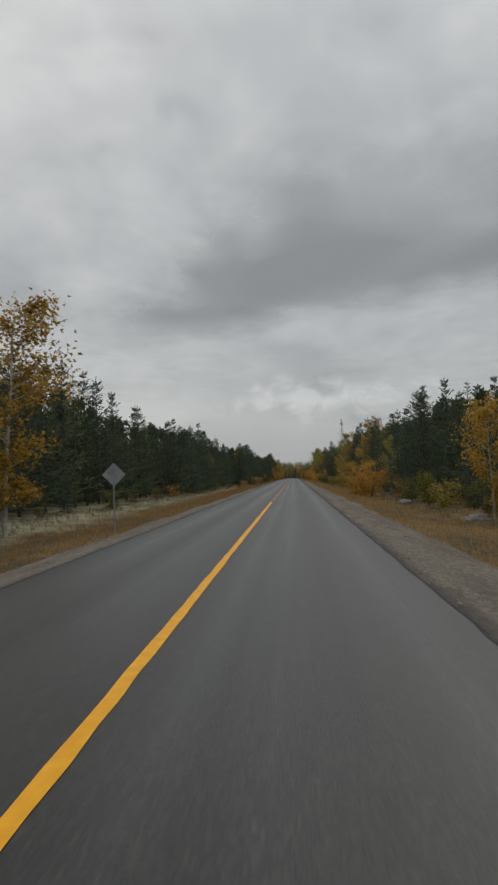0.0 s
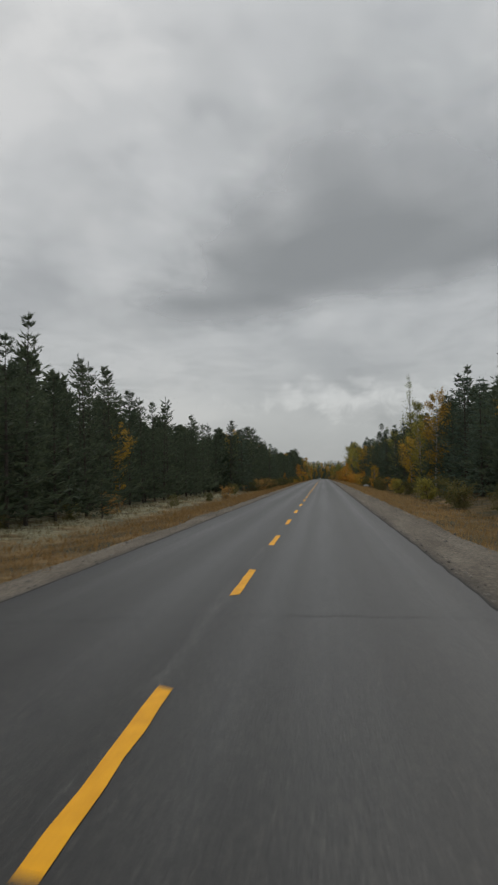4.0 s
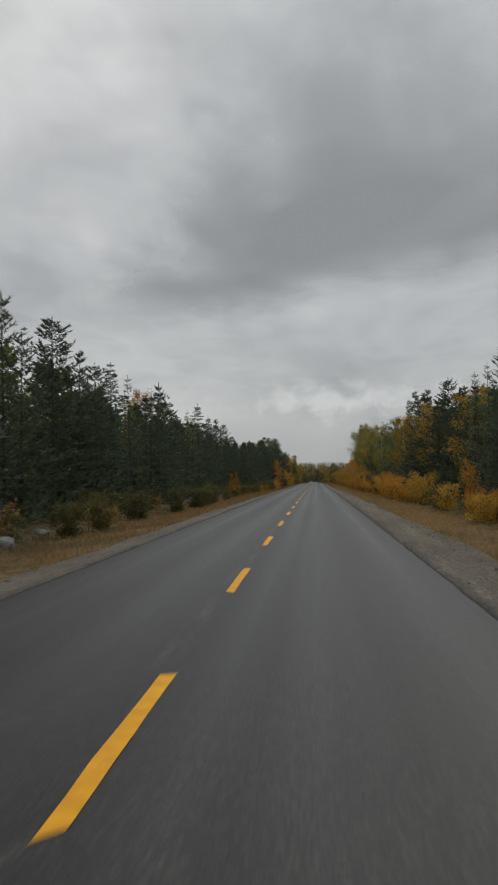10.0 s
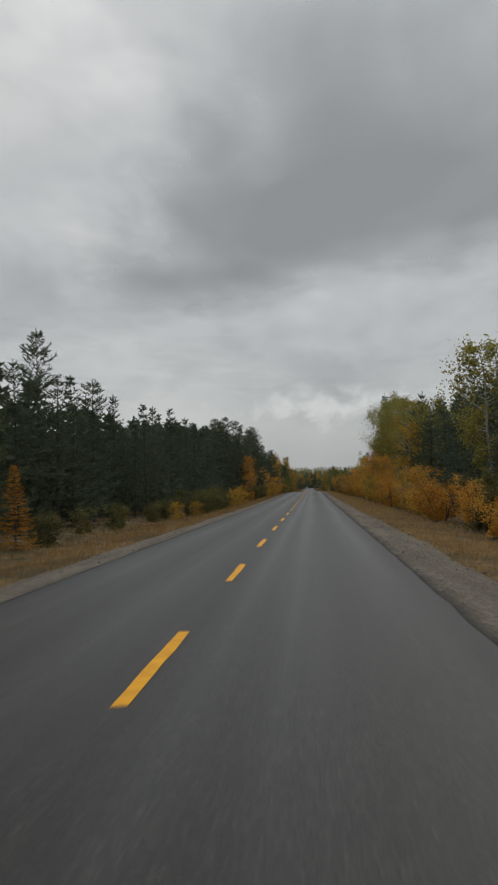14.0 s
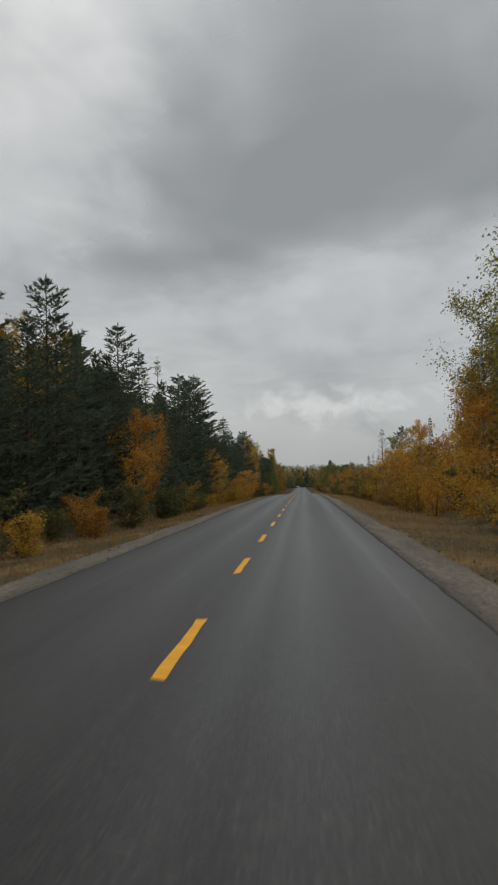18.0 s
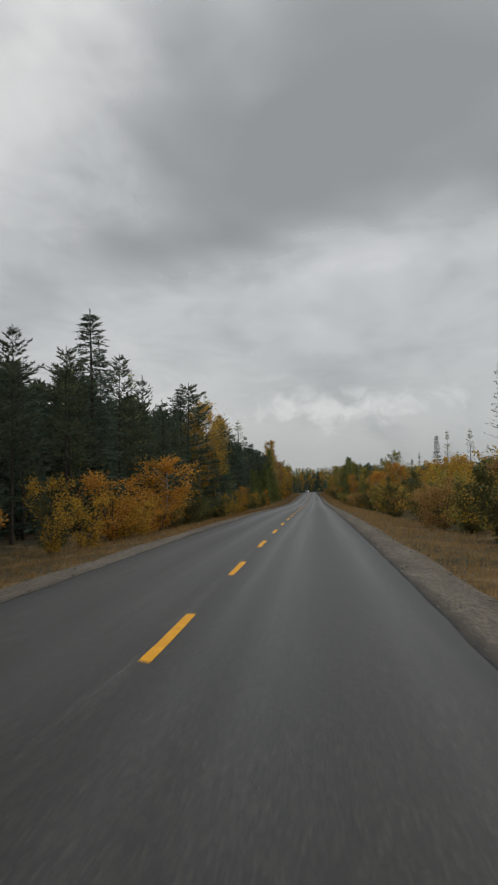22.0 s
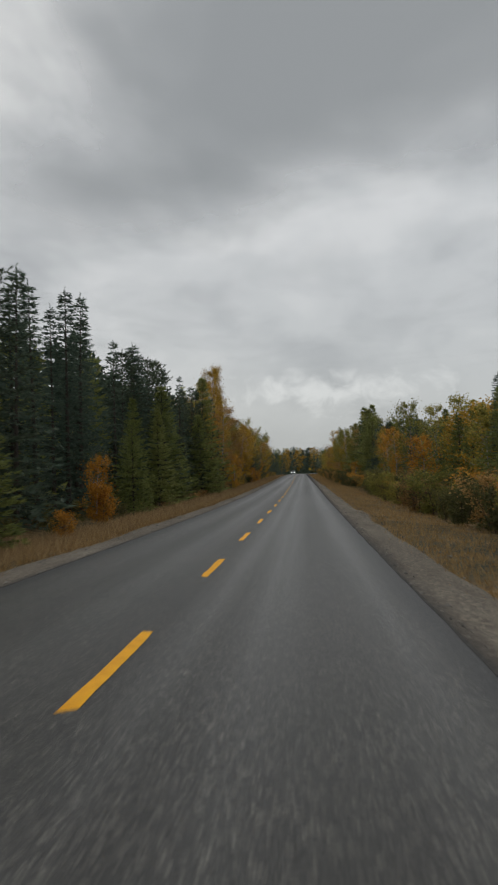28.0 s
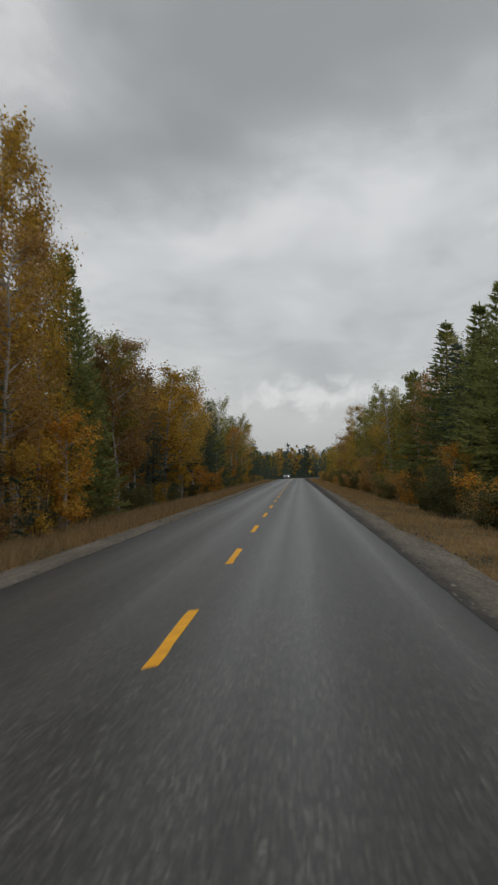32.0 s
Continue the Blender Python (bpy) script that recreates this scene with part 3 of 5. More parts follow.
def profile(off):
    """Height of the ground against the road's crown, across the verge and ditch."""
    a = abs(off)
    knots = ((0, -0.30), (3.3, -0.30), (3.6, -0.34), (4.3, -0.27), (5.2, -0.27), (6.2, -0.36), (8.0, -0.60), (9.5, -0.68), (12, -0.45), (20, -0.30), (60, 0.2), (5000, 0.5))
    for (p, hp), (q, hq) in zip(knots, knots[1:]):
        if a <= q:
            return hp + (hq - hp) * (a - p) / (q - p)
    return 0.5


def ground_height(x, y):
    off = x - drift(y)
    k = min(max((y - BEND + 30) / 40, 0), 1)
    hz = profile(off) * (1 - k) + (-0.34) * k
    if abs(off) > 6:
        hz += 0.13 * noise.noise(Vector((x * 0.23, y * 0.23, 0))) * min((abs(off) - 6) / 3, 1)
    if y > 1250:
        u = min((y - 1250) / 1050, 1)
        hz += 46 * u * u * (3 - 2 * u) * (0.75 + 0.25 * noise.noise(Vector((x * 0.002, y * 0.002, 3.0))))
    return level(y) + hz


def variant(kind, height):
    """One of the models of a kind, near to the wanted height."""
    order = sorted(KINDS[kind], key=lambda q: abs(math.log(height / q[0])))
    near = [q for q in order if abs(math.log(height / q[0])) < abs(math.log(height / order[0][0])) + 0.12]
    return near[rng.randrange(len(near))]


def plant(kind, s, off, height, turn=None, wide=1.0, group=""):
    """One tree or shrub as a thing with its parts."""
    h0, trunk, crown, label, category, names = variant(kind, height)
    x, y = along(s, off)
    k = height / h0
    m = pose(x, y, ground_height(x, y), 0, 0, rng.uniform(0, 360) if turn is None else turn) @ Matrix.Diagonal((k * wide, k * wide, k, 1))
    key = crown.name
    if key in MASTERS:
        own = MASTERS[key].scale
        return copy_thing(MASTERS[key], m @ Matrix.Diagonal((1 / own.x, 1 / own.y, 1 / own.z, 1)))
    root = new(kind.split("_")[-1] if category != "shrub" else "shrub", None)
    root.name = category
    part(names[0], trunk, None, root)
    part(names[1], crown, None, root)
    root.matrix_basis = m
    tagged(root, label, category, group or ("shrubs along the verge" if category == "shrub" else "trees of the roadside forest"))
    MASTERS[key] = root
    return root


# ---------- low cloud drifting under the overcast ----------
def build_cloud():
    verts, faces, n = [], [], 40
    for i in range(n + 1):
        for k in range(n + 1):
            u, w = i / n * 2 - 1, k / n * 2 - 1
            verts.append((u * 2800, w * 2800 + 700, 305 - 30 * (u * u + w * w)))
    for i in range(n):
        for k in range(n):
            if math.hypot((i + 0.5) / n * 2 - 1, (k + 0.5) / n * 2 - 1) < 1.0:
                a = i * (n + 1) + k
                faces.append((a, a + n + 1, a + n + 2, a + 1))
    return tagged(new("backdrop", mesh_of("cloud_layer", verts, faces, cloud_material(), smooth=True)), "dark grey low cloud across an overcast sky", "cloud", kind="structure")


build_cloud()

# ---------- ground ----------
def build_ground():
    offs = [0, 1.5, 3.3, 3.6, 4.3, 5.0, 5.6, 6.2, 7.0, 8.0, 8.8, 9.5, 10.5, 12, 14, 17, 20, 26, 36, 60, 110, 220, 500, 1100, 2400, 4200]
    offs = [-a for a in offs[:0:-1]] + offs
    ys = [-3000, -1500, -600, -250, -120] + [-60 + 3.5 * k for k in range(345)] + [1160 + 20 * k for k in range(1, 20)] + [1600 + 120 * k for k in range(24)]
    verts, faces = [], []
    for y in ys:
        for o in offs:
            x = drift(y) + o
            verts.append((x, y, ground_height(x, y)))
    w = len(offs)
    for i in range(len(ys) - 1):
        for k in range(w - 1):
            a = i * w + k
            faces.append((a, a + 1, a + w + 1, a + w))
    return tagged(new("ground", mesh_of("ground", verts, faces, SOIL, smooth=True)), "dry brown grass and moss on the verge and forest floor", "ground", kind="structure")


ground = build_ground()
STATIONS = [-60 + 1.0 * k for k in range(1330)]


def edge(side, s):
    """Asphalt edge: a little uneven and broken."""
    return side * (3.4 + 0.035 * noise.noise(Vector((s * 0.05, side * 9.0, 0))) + 0.035 * noise.noise(Vector((s * 0.83, side * 5.0, 2.0))))


def strip(offsets, lift, stations):
    verts, faces = [], []
    for s in stations:
        for f in offsets:
            o = f(s) if callable(f) else f
            x, y = along(s, o)
            verts.append((x, y, level(y) + lift(s, o)))
    w = len(offsets)
    for i in range(len(stations) - 1):
        for k in range(w - 1):
            a = i * w + k
            faces.append((a, a + 1, a + w + 1, a + w))
    return verts, faces


def camber(o):
    return -0.02 * abs(o)


rv, rf = strip([lambda s: edge(-1, s) - 0.03, lambda s: edge(-1, s), -1.7, 0.0, 1.7, lambda s: edge(1, s), lambda s: edge(1, s) + 0.03],
               lambda s, o: camber(o), STATIONS)
for i in range(0, len(rv), 7):
    for k in (0, 6):
        rv[i + k] = (rv[i + k][0], rv[i + k][1], rv[i + k][2] - 0.16)
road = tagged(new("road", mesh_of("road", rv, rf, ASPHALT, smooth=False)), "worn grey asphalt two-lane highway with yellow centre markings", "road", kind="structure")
for side, word in ((-1, "left"), (1, "right")):
    outer = 4.5 if side < 0 else 5.1
    def rim(s, side=side, outer=outer):
        return side * ((outer if side < 0 else outer - 0.65 * min(max((s - 230) / 220, 0), 1)) + 0.30 * noise.noise(Vector((s * 0.12, side * 3.0, 7.0))) + 0.16 * noise.noise(Vector((s * 0.9, side * 3.0, 7.0))))
    cols = [side * 3.25, side * 3.7, side * 4.2, rim, lambda s, rim=rim, side=side: rim(s) + side * 0.25]
    if side < 0:
        cols = cols[::-1]
    def lift(s, o, side=side):
        a = abs(o)
        return -0.088 - 0.05 * (a - 3.4) + 0.008 * noise.noise(Vector((s * 0.3, o * 1.3, 4.0)))
    v, f = strip(cols, lift, STATIONS)
    n = len(cols)
    tip = 0 if side < 0 else n - 1
    for i in range(0, len(v), n):
        v[i + tip] = (v[i + tip][0], v[i + tip][1], v[i + tip][2] - 0.14)
    tagged(new("shoulder", mesh_of("shoulder", v, f, GRAVEL, smooth=True)), "pale grey-brown gravel shoulder beside the asphalt", "shoulder", kind="structure")


# the broken, tar-dark rim of the asphalt
for side in (-1, 1):
    cols = [lambda s, side=side: edge(side, s) - side * (0.035 + 0.03 * noise.noise(Vector((s * 0.6, side, 4.0)))), lambda s, side=side: edge(side, s) + side * 0.012]
    v, f = strip(cols, lambda s, o: camber(o) + 0.004, [s for s in STATIONS if s < 1080])
    part("rim", mesh_of("rim", v, f, RIM), None, road, "dark crumbling asphalt rim")

# ---------- yellow markings: a solid line that turns into dashes ----------
def stroke(s0, s1, seed):
    r = random.Random(seed)
    verts, faces = [], []
    n = max(6, int((s1 - s0) / 0.8))
    half = 0.066
    for i in range(n + 1):
        s = s0 + (s1 - s0) * i / n
        wob = 0.010
        ends = (r.uniform(-0.12, 0.12), r.uniform(-0.12, 0.12)) if i in (0, n) else (0, 0)
        for k, o in enumerate((-half + r.uniform(-wob, wob), half + r.uniform(-wob, wob))):
            x, y = along(s + ends[k], o)
            verts.append((x, y, level(y) + camber(o) + 0.005))
    for i in range(n):
        a = i * 2
        faces.append((a, a + 1, a + 3, a + 2))
    return mesh_of("marking", verts, faces, PAINT)


part("centre_line", stroke(-60, 48.2, 1), None, road, "solid yellow centre line")
for k in range(6, 124):
    part("centre_dash", stroke(9.0 * k, 9.0 * k + 3.4, 10 + k), None, road)

# ---------- the forest, stretch by stretch ----------
# per side: along the road, height of the trees at the forest edge
LEFT_TOPS = ((15, 11.3), (55, 11.3), (75, 11.1), (95, 9.7), (115, 10), (135, 10.7), (155, 10.4), (175, 9.8), (195, 9.6), (215, 10.5), (235, 10.5), (255, 11.5),
             (275, 10.7), (295, 10.2), (315, 10.5), (355, 11), (395, 10.1), (415, 10.4), (435, 11.6), (455, 12.6), (475, 14), (515, 14.6), (540, 14), (555, 11.8),
             (595, 12.4), (615, 13.8), (695, 14), (775, 14.2), (815, 15), (835, 12.3), (855, 12.9), (895, 13.4), (960, 11.5), (1060, 9.9))
RIGHT_TOPS = ((15, 7.6), (35, 7.6), (55, 8.6), (75, 9.9), (115, 9.9), (135, 11), (155, 11.6), (215, 11.6), (235, 10.2), (255, 11.5), (295, 10), (315, 11.2),
             (335, 12), (355, 10.9), (395, 11.2), (435, 12.3), (455, 13.8), (480, 14.5), (496, 9), (505, 6), (560, 5.4), (640, 5.8), (690, 6.6), (715, 8),
             (755, 8.3), (795, 9), (815, 12.6), (835, 12.8), (855, 11.7), (895, 10.4), (1060, 9.7))
# from, kinds with weights, distance of the edge from the road's middle
LEFT_MIX = ((0, "pine:9 spruce:1", 15.0), (95, "pine:9 spruce:1", 13.0), (140, "pine:9 spruce:1", 14.0), (215, "pine:7 thin_larch:1 spruce:2", 11.8),
            (300, "pine:7 spruce:2 tall_pine:1", 13.0), (395, "tall_pine:2 pine:7 spruce:2", 12.0), (450, "tall_pine:2 pine:7 spruce:2", 12.2),
            (545, "spruce:5 pine:4 tall_pine:2", 12.0), (640, "spruce:7 slim_spruce:0.6 larch:1 pine:2", 11.8), (715, "spruce:8 larch:2 pine:1", 12.4),
            (790, "olive_aspen:2.5 gold_birch:2.5 rust_birch:1 spruce:4 pine:1 orange_birch:1", 11.6), (880, "olive_aspen:3 spruce:5 gold_birch:2 pine:3", 11.0), (960, "spruce:6 pine:4 gold_birch:1 slim_spruce:1", 11.0))
RIGHT_MIX = ((0, "pine:8 olive_aspen:0.6 spruce:2", 12.8), (95, "pine:8 spruce:3 gold_birch:0.3", 13.4), (140, "pine:8 spruce:2", 14.4), (210, "pine:7 spruce:3 thin_larch:1", 12.8), (300, "pine:6 spruce:2 gold_birch:1 olive_aspen:1", 13.2),
             (445, "olive_aspen:7 spruce:2 gold_birch:2", 14.0), (487, "gold_birch:3 orange_birch:3 olive_aspen:3 pine:1", 13.0), (545, "olive_aspen:3 gold_birch:2 orange_birch:1 thin_larch:2 spruce:2 pine:1", 13.5),
             (640, "olive_aspen:3 spruce:3 thin_larch:2 gold_birch:1 orange_birch:0.6", 13.0), (700, "spruce:4 larch:3 olive_aspen:4 gold_birch:1 pine:1", 13.4),
             (780, "spruce:4 larch:4 thin_larch:1 olive_aspen:2 pine:1", 13.4), (860, "gold_birch:4 olive_aspen:4 rust_birch:1 spruce:1", 12.0), (950, "olive_aspen:4 gold_birch:4 spruce:3", 11.5))


def tops(table, s):
    for (a, p), (b, q) in zip(table, table[1:]):
        if s <= b:
            return p + (q - p) * max(s - a, 0) / (b - a)
    return table[-1][1]


def mix_at(table, s):
    got = table[0]
    for row in table:
        if s >= row[0]:
            got = row
    names, weights = zip(*[(w.split(":")[0], float(w.split(":")[1])) for w in got[1].split()])
    return names, weights, got[2]


# trees that stand out, stretch by stretch: kind, along, off, height, width factor
LANDMARKS = []
LANDMARKS += [
    ("olive_aspen", 26, -11.5, 7, 1), ("gold_birch", 28.5, -10.6, 9.9, 1.15), ("gold_birch", 32.4, 10.3, 5.3, 0.8), ("pine", 43.4, 13.1, 7.6, 1.15),
    ("olive_shrub", 51, 10.3, 2.1, 0.8), ("pine", 51.7, -15.3, 10.6, 1.15), ("thin_larch", 52.5, 13.1, 8.4, 1.15), ("pine", 56.6, -15.3, 11.3, 1.15),
    ("thin_larch", 60, -15.3, 10.9, 1.15), ("pine", 60.1, 13.1, 9.4, 1.15), ("pine", 64.1, -15.3, 11.3, 1.15), ("pine", 68.4, -15.3, 11.3, 1.15),
    ("pine", 71.2, 13.1, 9.9, 1.15), ("orange_shrub", 74.8, 8.2, 2.6, 1.3), ("tall_pine", 75.5, 13.1, 9.9, 1.1), ("pine", 75.6, -15.3, 10.9, 1.15),
    ("gold_shrub", 78.9, 7.6, 3.4, 1.36), ("pine", 86.4, -15.3, 10.3, 1.15), ("gold_shrub", 88.2, 7.9, 3.3, 1.10), ("olive_aspen", 89.1, 11.8, 5.8, 0.8),
    ("pine", 89.1, -15.3, 10.5, 1.15), ("thin_larch", 93.2, -15.3, 9.4, 1.15), ("pine", 97.4, -13.3, 9, 1.15), ("pine", 98.4, 13.7, 9.7, 1.15),
]
LANDMARKS += [
    ("pine", 100.6, -13.3, 9.4, 1.15), ("pine", 101.6, -13.3, 9.7, 1.15), ("pine", 102.8, 13.7, 9.6, 1.15), ("olive_shrub", 103.7, 8.8, 1.6, 1.2),
    ("pine", 108.4, -13.3, 9.4, 1.15), ("thin_larch", 115.3, 13.7, 8.9, 1.15), ("thin_larch", 120.4, -13.3, 10.1, 1.15), ("pine", 128.4, 13.7, 11, 1.15),
    ("pine", 129.6, -13.3, 10.9, 1.15), ("pine", 143.9, -14.3, 10.7, 1.15), ("pine", 145.8, -14.3, 10.4, 1.15), ("gold_birch", 152.5, -13.8, 6.2, 0.7),
    ("pine", 150, -14.3, 10.6, 1.15), ("pine", 151.8, -14.3, 10.7, 1.15), ("pine", 152.5, 14.7, 12.3, 1.15), ("tall_pine", 158.3, -14.3, 9.7, 1.1),
    ("pine", 163.6, -14.3, 9.5, 1.15), ("pine", 169, -14.3, 9.6, 1.15), ("pine", 171.8, 14.7, 12.5, 1.15), ("pine", 175.3, 14.7, 12, 1.15),
    ("pine", 176.6, -14.3, 10.8, 1.15), ("gold_birch", 183.8, 13.2, 10.5, 0.85), ("pine", 191.8, -14.3, 9.9, 1.15), ("olive_aspen", 193.8, 12.8, 7.9, 0.8),
]
LANDMARKS += [
    ("pine", 194.7, -14.3, 9.5, 1.15), ("pine", 196.8, -14.3, 9.7, 1.15), ("gold_birch", 201.7, 12.4, 6.4, 0.8), ("pine", 203.6, -14.3, 9.4, 1.15),
    ("olive_aspen", 207.3, 13.8, 11.3, 0.75), ("pine", 209, -14.3, 9.9, 1.15), ("thin_larch", 211, 13.4, 16.1, 0.9), ("pine", 212.2, 13.1, 9.4, 1.15),
    ("pine", 217, -12.1, 10.3, 1.15), ("pine", 218.7, -12.1, 10.9, 1.15), ("gold_birch", 236.5, -14.4, 9.1, 0.8), ("pine", 230.3, -12.1, 10.1, 1.15),
    ("pine", 232, -12.1, 10.1, 1.15), ("olive_aspen", 234.3, 12.8, 8.8, 0.8), ("gold_birch", 235.8, 9.6, 3.6, 0.7), ("pine", 236.2, -12.1, 10.5, 1.15),
    ("gold_birch", 245.8, -14.4, 10.1, 0.8), ("pine", 237.9, -12.1, 10.6, 1.15), ("tall_pine", 244.5, -12.1, 11.3, 1.1), ("pine", 247.2, -12.1, 11.6, 1.15),
    ("thin_larch", 251.2, -12.1, 11.3, 1.15), ("thin_larch", 254.3, 13.1, 11.2, 1.15), ("tall_pine", 259.6, -12.1, 12, 1.1), ("pine", 266.4, 13.1, 12.4, 1.15),
]
LANDMARKS += [
    ("pine", 268, -12.1, 10.9, 1.15), ("pine", 270.2, -12.1, 9.4, 1.15), ("gold_shrub", 272.1, 8.8, 1.3, 1.44), ("tall_pine", 275.6, -12.2, 11, 1.2),
    ("tall_pine", 276.3, 13.1, 11.1, 1.1), ("pine", 280, -12.1, 9.9, 1.15), ("orange_shrub", 280.9, 9.8, 3, 0.5), ("tall_pine", 284.6, -12.1, 9.8, 1.1),
    ("spruce", 288.5, -12.1, 10.4, 1.1), ("orange_birch", 313.3, -15.6, 10.2, 0.8), ("thin_larch", 292.8, 13.2, 10.1, 0.9), ("thin_larch", 294.9, -12.1, 10.2, 1.15),
    ("thin_larch", 296, 13.1, 9.9, 1.15), ("orange_shrub", 308.6, 8.8, 1.9, 1.5), ("tall_pine", 312.4, 13.5, 11.2, 1.1), ("pine", 313.2, -13.3, 11.7, 1.15),
    ("pine", 315.4, -13.3, 10.7, 1.15), ("tall_pine", 317.6, -13.3, 10.2, 1.1), ("spruce", 320.2, -13.3, 10.4, 1.1), ("gold_shrub", 323, 9.2, 1.9, 1.27),
    ("tall_pine", 324.8, -13.3, 9.5, 1.1), ("pine", 329.2, 13.5, 11.8, 1.15), ("thin_larch", 332.1, -13.3, 10.4, 1.15), ("thin_larch", 336.5, -13.3, 10.5, 1.15),
]
LANDMARKS += [
    ("gold_birch", 342.2, 12, 9.4, 0.8), ("pine", 343.4, 13.5, 13.1, 1.15), ("spruce", 343.4, -13.3, 12.2, 1.1), ("slim_spruce", 348, 13.5, 12.5, 1.2),
    ("olive_aspen", 350.3, 12.2, 9.7, 0.9), ("gold_larch", 352.8, -10.2, 3.3, 1.1), ("spruce", 354.5, -13.3, 11.3, 1.1), ("gold_shrub", 358.5, 9.8, 1.5, 0.68),
    ("pine", 361, -13.3, 11.3, 1.15), ("gold_larch", 361.1, -10.2, 3.6, 1.2), ("pine", 363.2, -13.3, 11, 1.15), ("thin_larch", 366.3, -13, 9.6, 0.7),
    ("olive_aspen", 367.1, 12.7, 8.6, 1.1), ("pine", 371, 13.5, 9.4, 1.15), ("tall_pine", 374.3, -13.2, 11.5, 0.9), ("pine", 377.5, 13.5, 10.5, 1.15),
    ("spruce", 381.2, 13.5, 11.4, 1.1), ("olive_aspen", 383.5, 12.7, 10.7, 1.01), ("tall_pine", 386.7, -13.3, 10.1, 1.1), ("gold_shrub", 391.8, -8.4, 1.3, 0.85),
    ("pine", 391.8, 13.5, 11.2, 1.15), ("pine", 393.2, -13.3, 9.6, 1.15), ("pine", 399.3, 13.5, 11.1, 1.15), ("pine", 404.1, -12.3, 9.7, 1.15),
]
LANDMARKS += [
    ("pine", 406.4, -12.3, 9.2, 1.15), ("pine", 414.3, -12.3, 10.3, 1.15), ("pine", 419.7, -12.3, 9.6, 1.15), ("pine", 424.4, 13.5, 12.3, 1.15),
    ("gold_birch", 425, 11.8, 8.7, 0.9), ("pine", 426.4, -12.3, 10.4, 1.15), ("orange_birch", 431.1, 10.2, 5.3, 0.9), ("gold_shrub", 432.6, -8, 2.2, 0.85),
    ("olive_aspen", 435.4, 13.2, 11.9, 1.09), ("gold_shrub", 437.7, -7.6, 1.8, 1.02), ("pine", 445.8, -12.3, 10.9, 1.15), ("gold_shrub", 447, -8.2, 2.4, 0.77),
    ("pine", 447.9, -12.3, 10.5, 1.15), ("slim_spruce", 451, 14.3, 14.3, 1.3), ("gold_shrub", 451.5, 10, 2.1, 1.36), ("gold_shrub", 454.8, -8.2, 1.5, 1.10),
    ("tall_pine", 455.6, -12.5, 12.5, 1.3), ("olive_aspen", 460.7, 14, 14.1, 1.17), ("tall_pine", 461.3, -12.5, 12.6, 1.1), ("gold_birch", 472.3, -14.8, 11.3, 0.8),
    ("orange_shrub", 463.5, -8, 1.4, 1.1), ("gold_birch", 481.6, -14.8, 12.0, 0.75), ("olive_aspen", 470.3, 14.6, 15.5, 1.17), ("tall_pine", 471.6, -12.2, 14, 1.2),
]
LANDMARKS += [
    ("olive_aspen", 472.7, 14, 14.9, 1.17), ("slim_spruce", 477.2, 14, 17.3, 1.3), ("orange_birch", 478.1, 12, 6.7, 0.8), ("orange_birch", 480.6, -9, 4.6, 0.9),
    ("orange_birch", 482.7, 12.5, 7.7, 0.85), ("olive_aspen", 484.1, 13.6, 14.2, 1.01), ("orange_birch", 486.5, -10, 7.3, 1.2), ("tall_pine", 489.7, -12.2, 14.6, 1.3),
    ("orange_birch", 494.4, -10.4, 7.6, 0.6), ("gold_birch", 496.4, 10.6, 4.9, 1.2), ("gold_shrub", 496.8, -8.2, 2.4, 1.02), ("spruce", 497.8, -12.2, 14, 1.2),
    ("thin_larch", 504.2, -12.5, 13, 1.15), ("orange_birch", 510.2, 12.4, 7.3, 1), ("thin_larch", 512.4, -12.7, 15.3, 1), ("orange_birch", 514, 11, 5.1, 1.2),
    ("slim_spruce", 514.1, 14, 8.5, 0.8), ("gold_shrub", 516.3, 9, 3.2, 1.27), ("olive_aspen", 519.7, 13, 7.5, 1), ("tall_pine", 522.7, -12.2, 14.9, 1.4),
    ("gold_shrub", 524.8, -8.2, 2.4, 1.02), ("tall_pine", 532.1, -12.2, 15.4, 1.3), ("orange_birch", 534.8, -9.8, 6.6, 1.2), ("gold_shrub", 538.3, 9, 2.5, 1.36),
]
LANDMARKS += [
    ("tall_pine", 538.5, -12.5, 16.8, 1.3), ("tall_pine", 538.5, -11.7, 13.8, 1.3), ("gold_birch", 539.4, 11, 3.9, 1.5), ("gold_shrub", 540.3, -8.2, 2.1, 1.27),
    ("gold_birch", 542.8, -9.4, 5.5, 0.8), ("thin_larch", 545, -12.3, 12.1, 1.15), ("gold_birch", 550.8, 12.1, 4.1, 1.5), ("pine", 551.1, -12.3, 11.6, 1.15),
    ("olive_aspen", 554.4, 14.5, 8.2, 1.1), ("tall_pine", 554.9, 15.5, 10.2, 1.1), ("tall_pine", 557, -12.3, 11.7, 1.1), ("gold_shrub", 557.5, -8.8, 3.1, 0.68),
    ("gold_shrub", 562.3, 9.9, 3.1, 1.36), ("tall_pine", 563, -12.3, 10.6, 1.1), ("thin_larch", 565.5, 15.5, 9.6, 1.3), ("orange_shrub", 566.9, -8.4, 3.3, 1.4),
    ("gold_shrub", 568.6, -8, 2.2, 1.36), ("tall_pine", 570.9, -12, 10.8, 1.2), ("thin_larch", 572.7, -12.3, 10.8, 1.15), ("pine", 575, -12.3, 10.6, 1.15),
    ("slim_spruce", 577.8, -12, 14.5, 2), ("orange_shrub", 579.3, -8.4, 3, 1.3), ("spruce", 581.1, -12.3, 12.3, 1.1), ("gold_shrub", 581.7, 10.5, 3.2, 1.44),
]
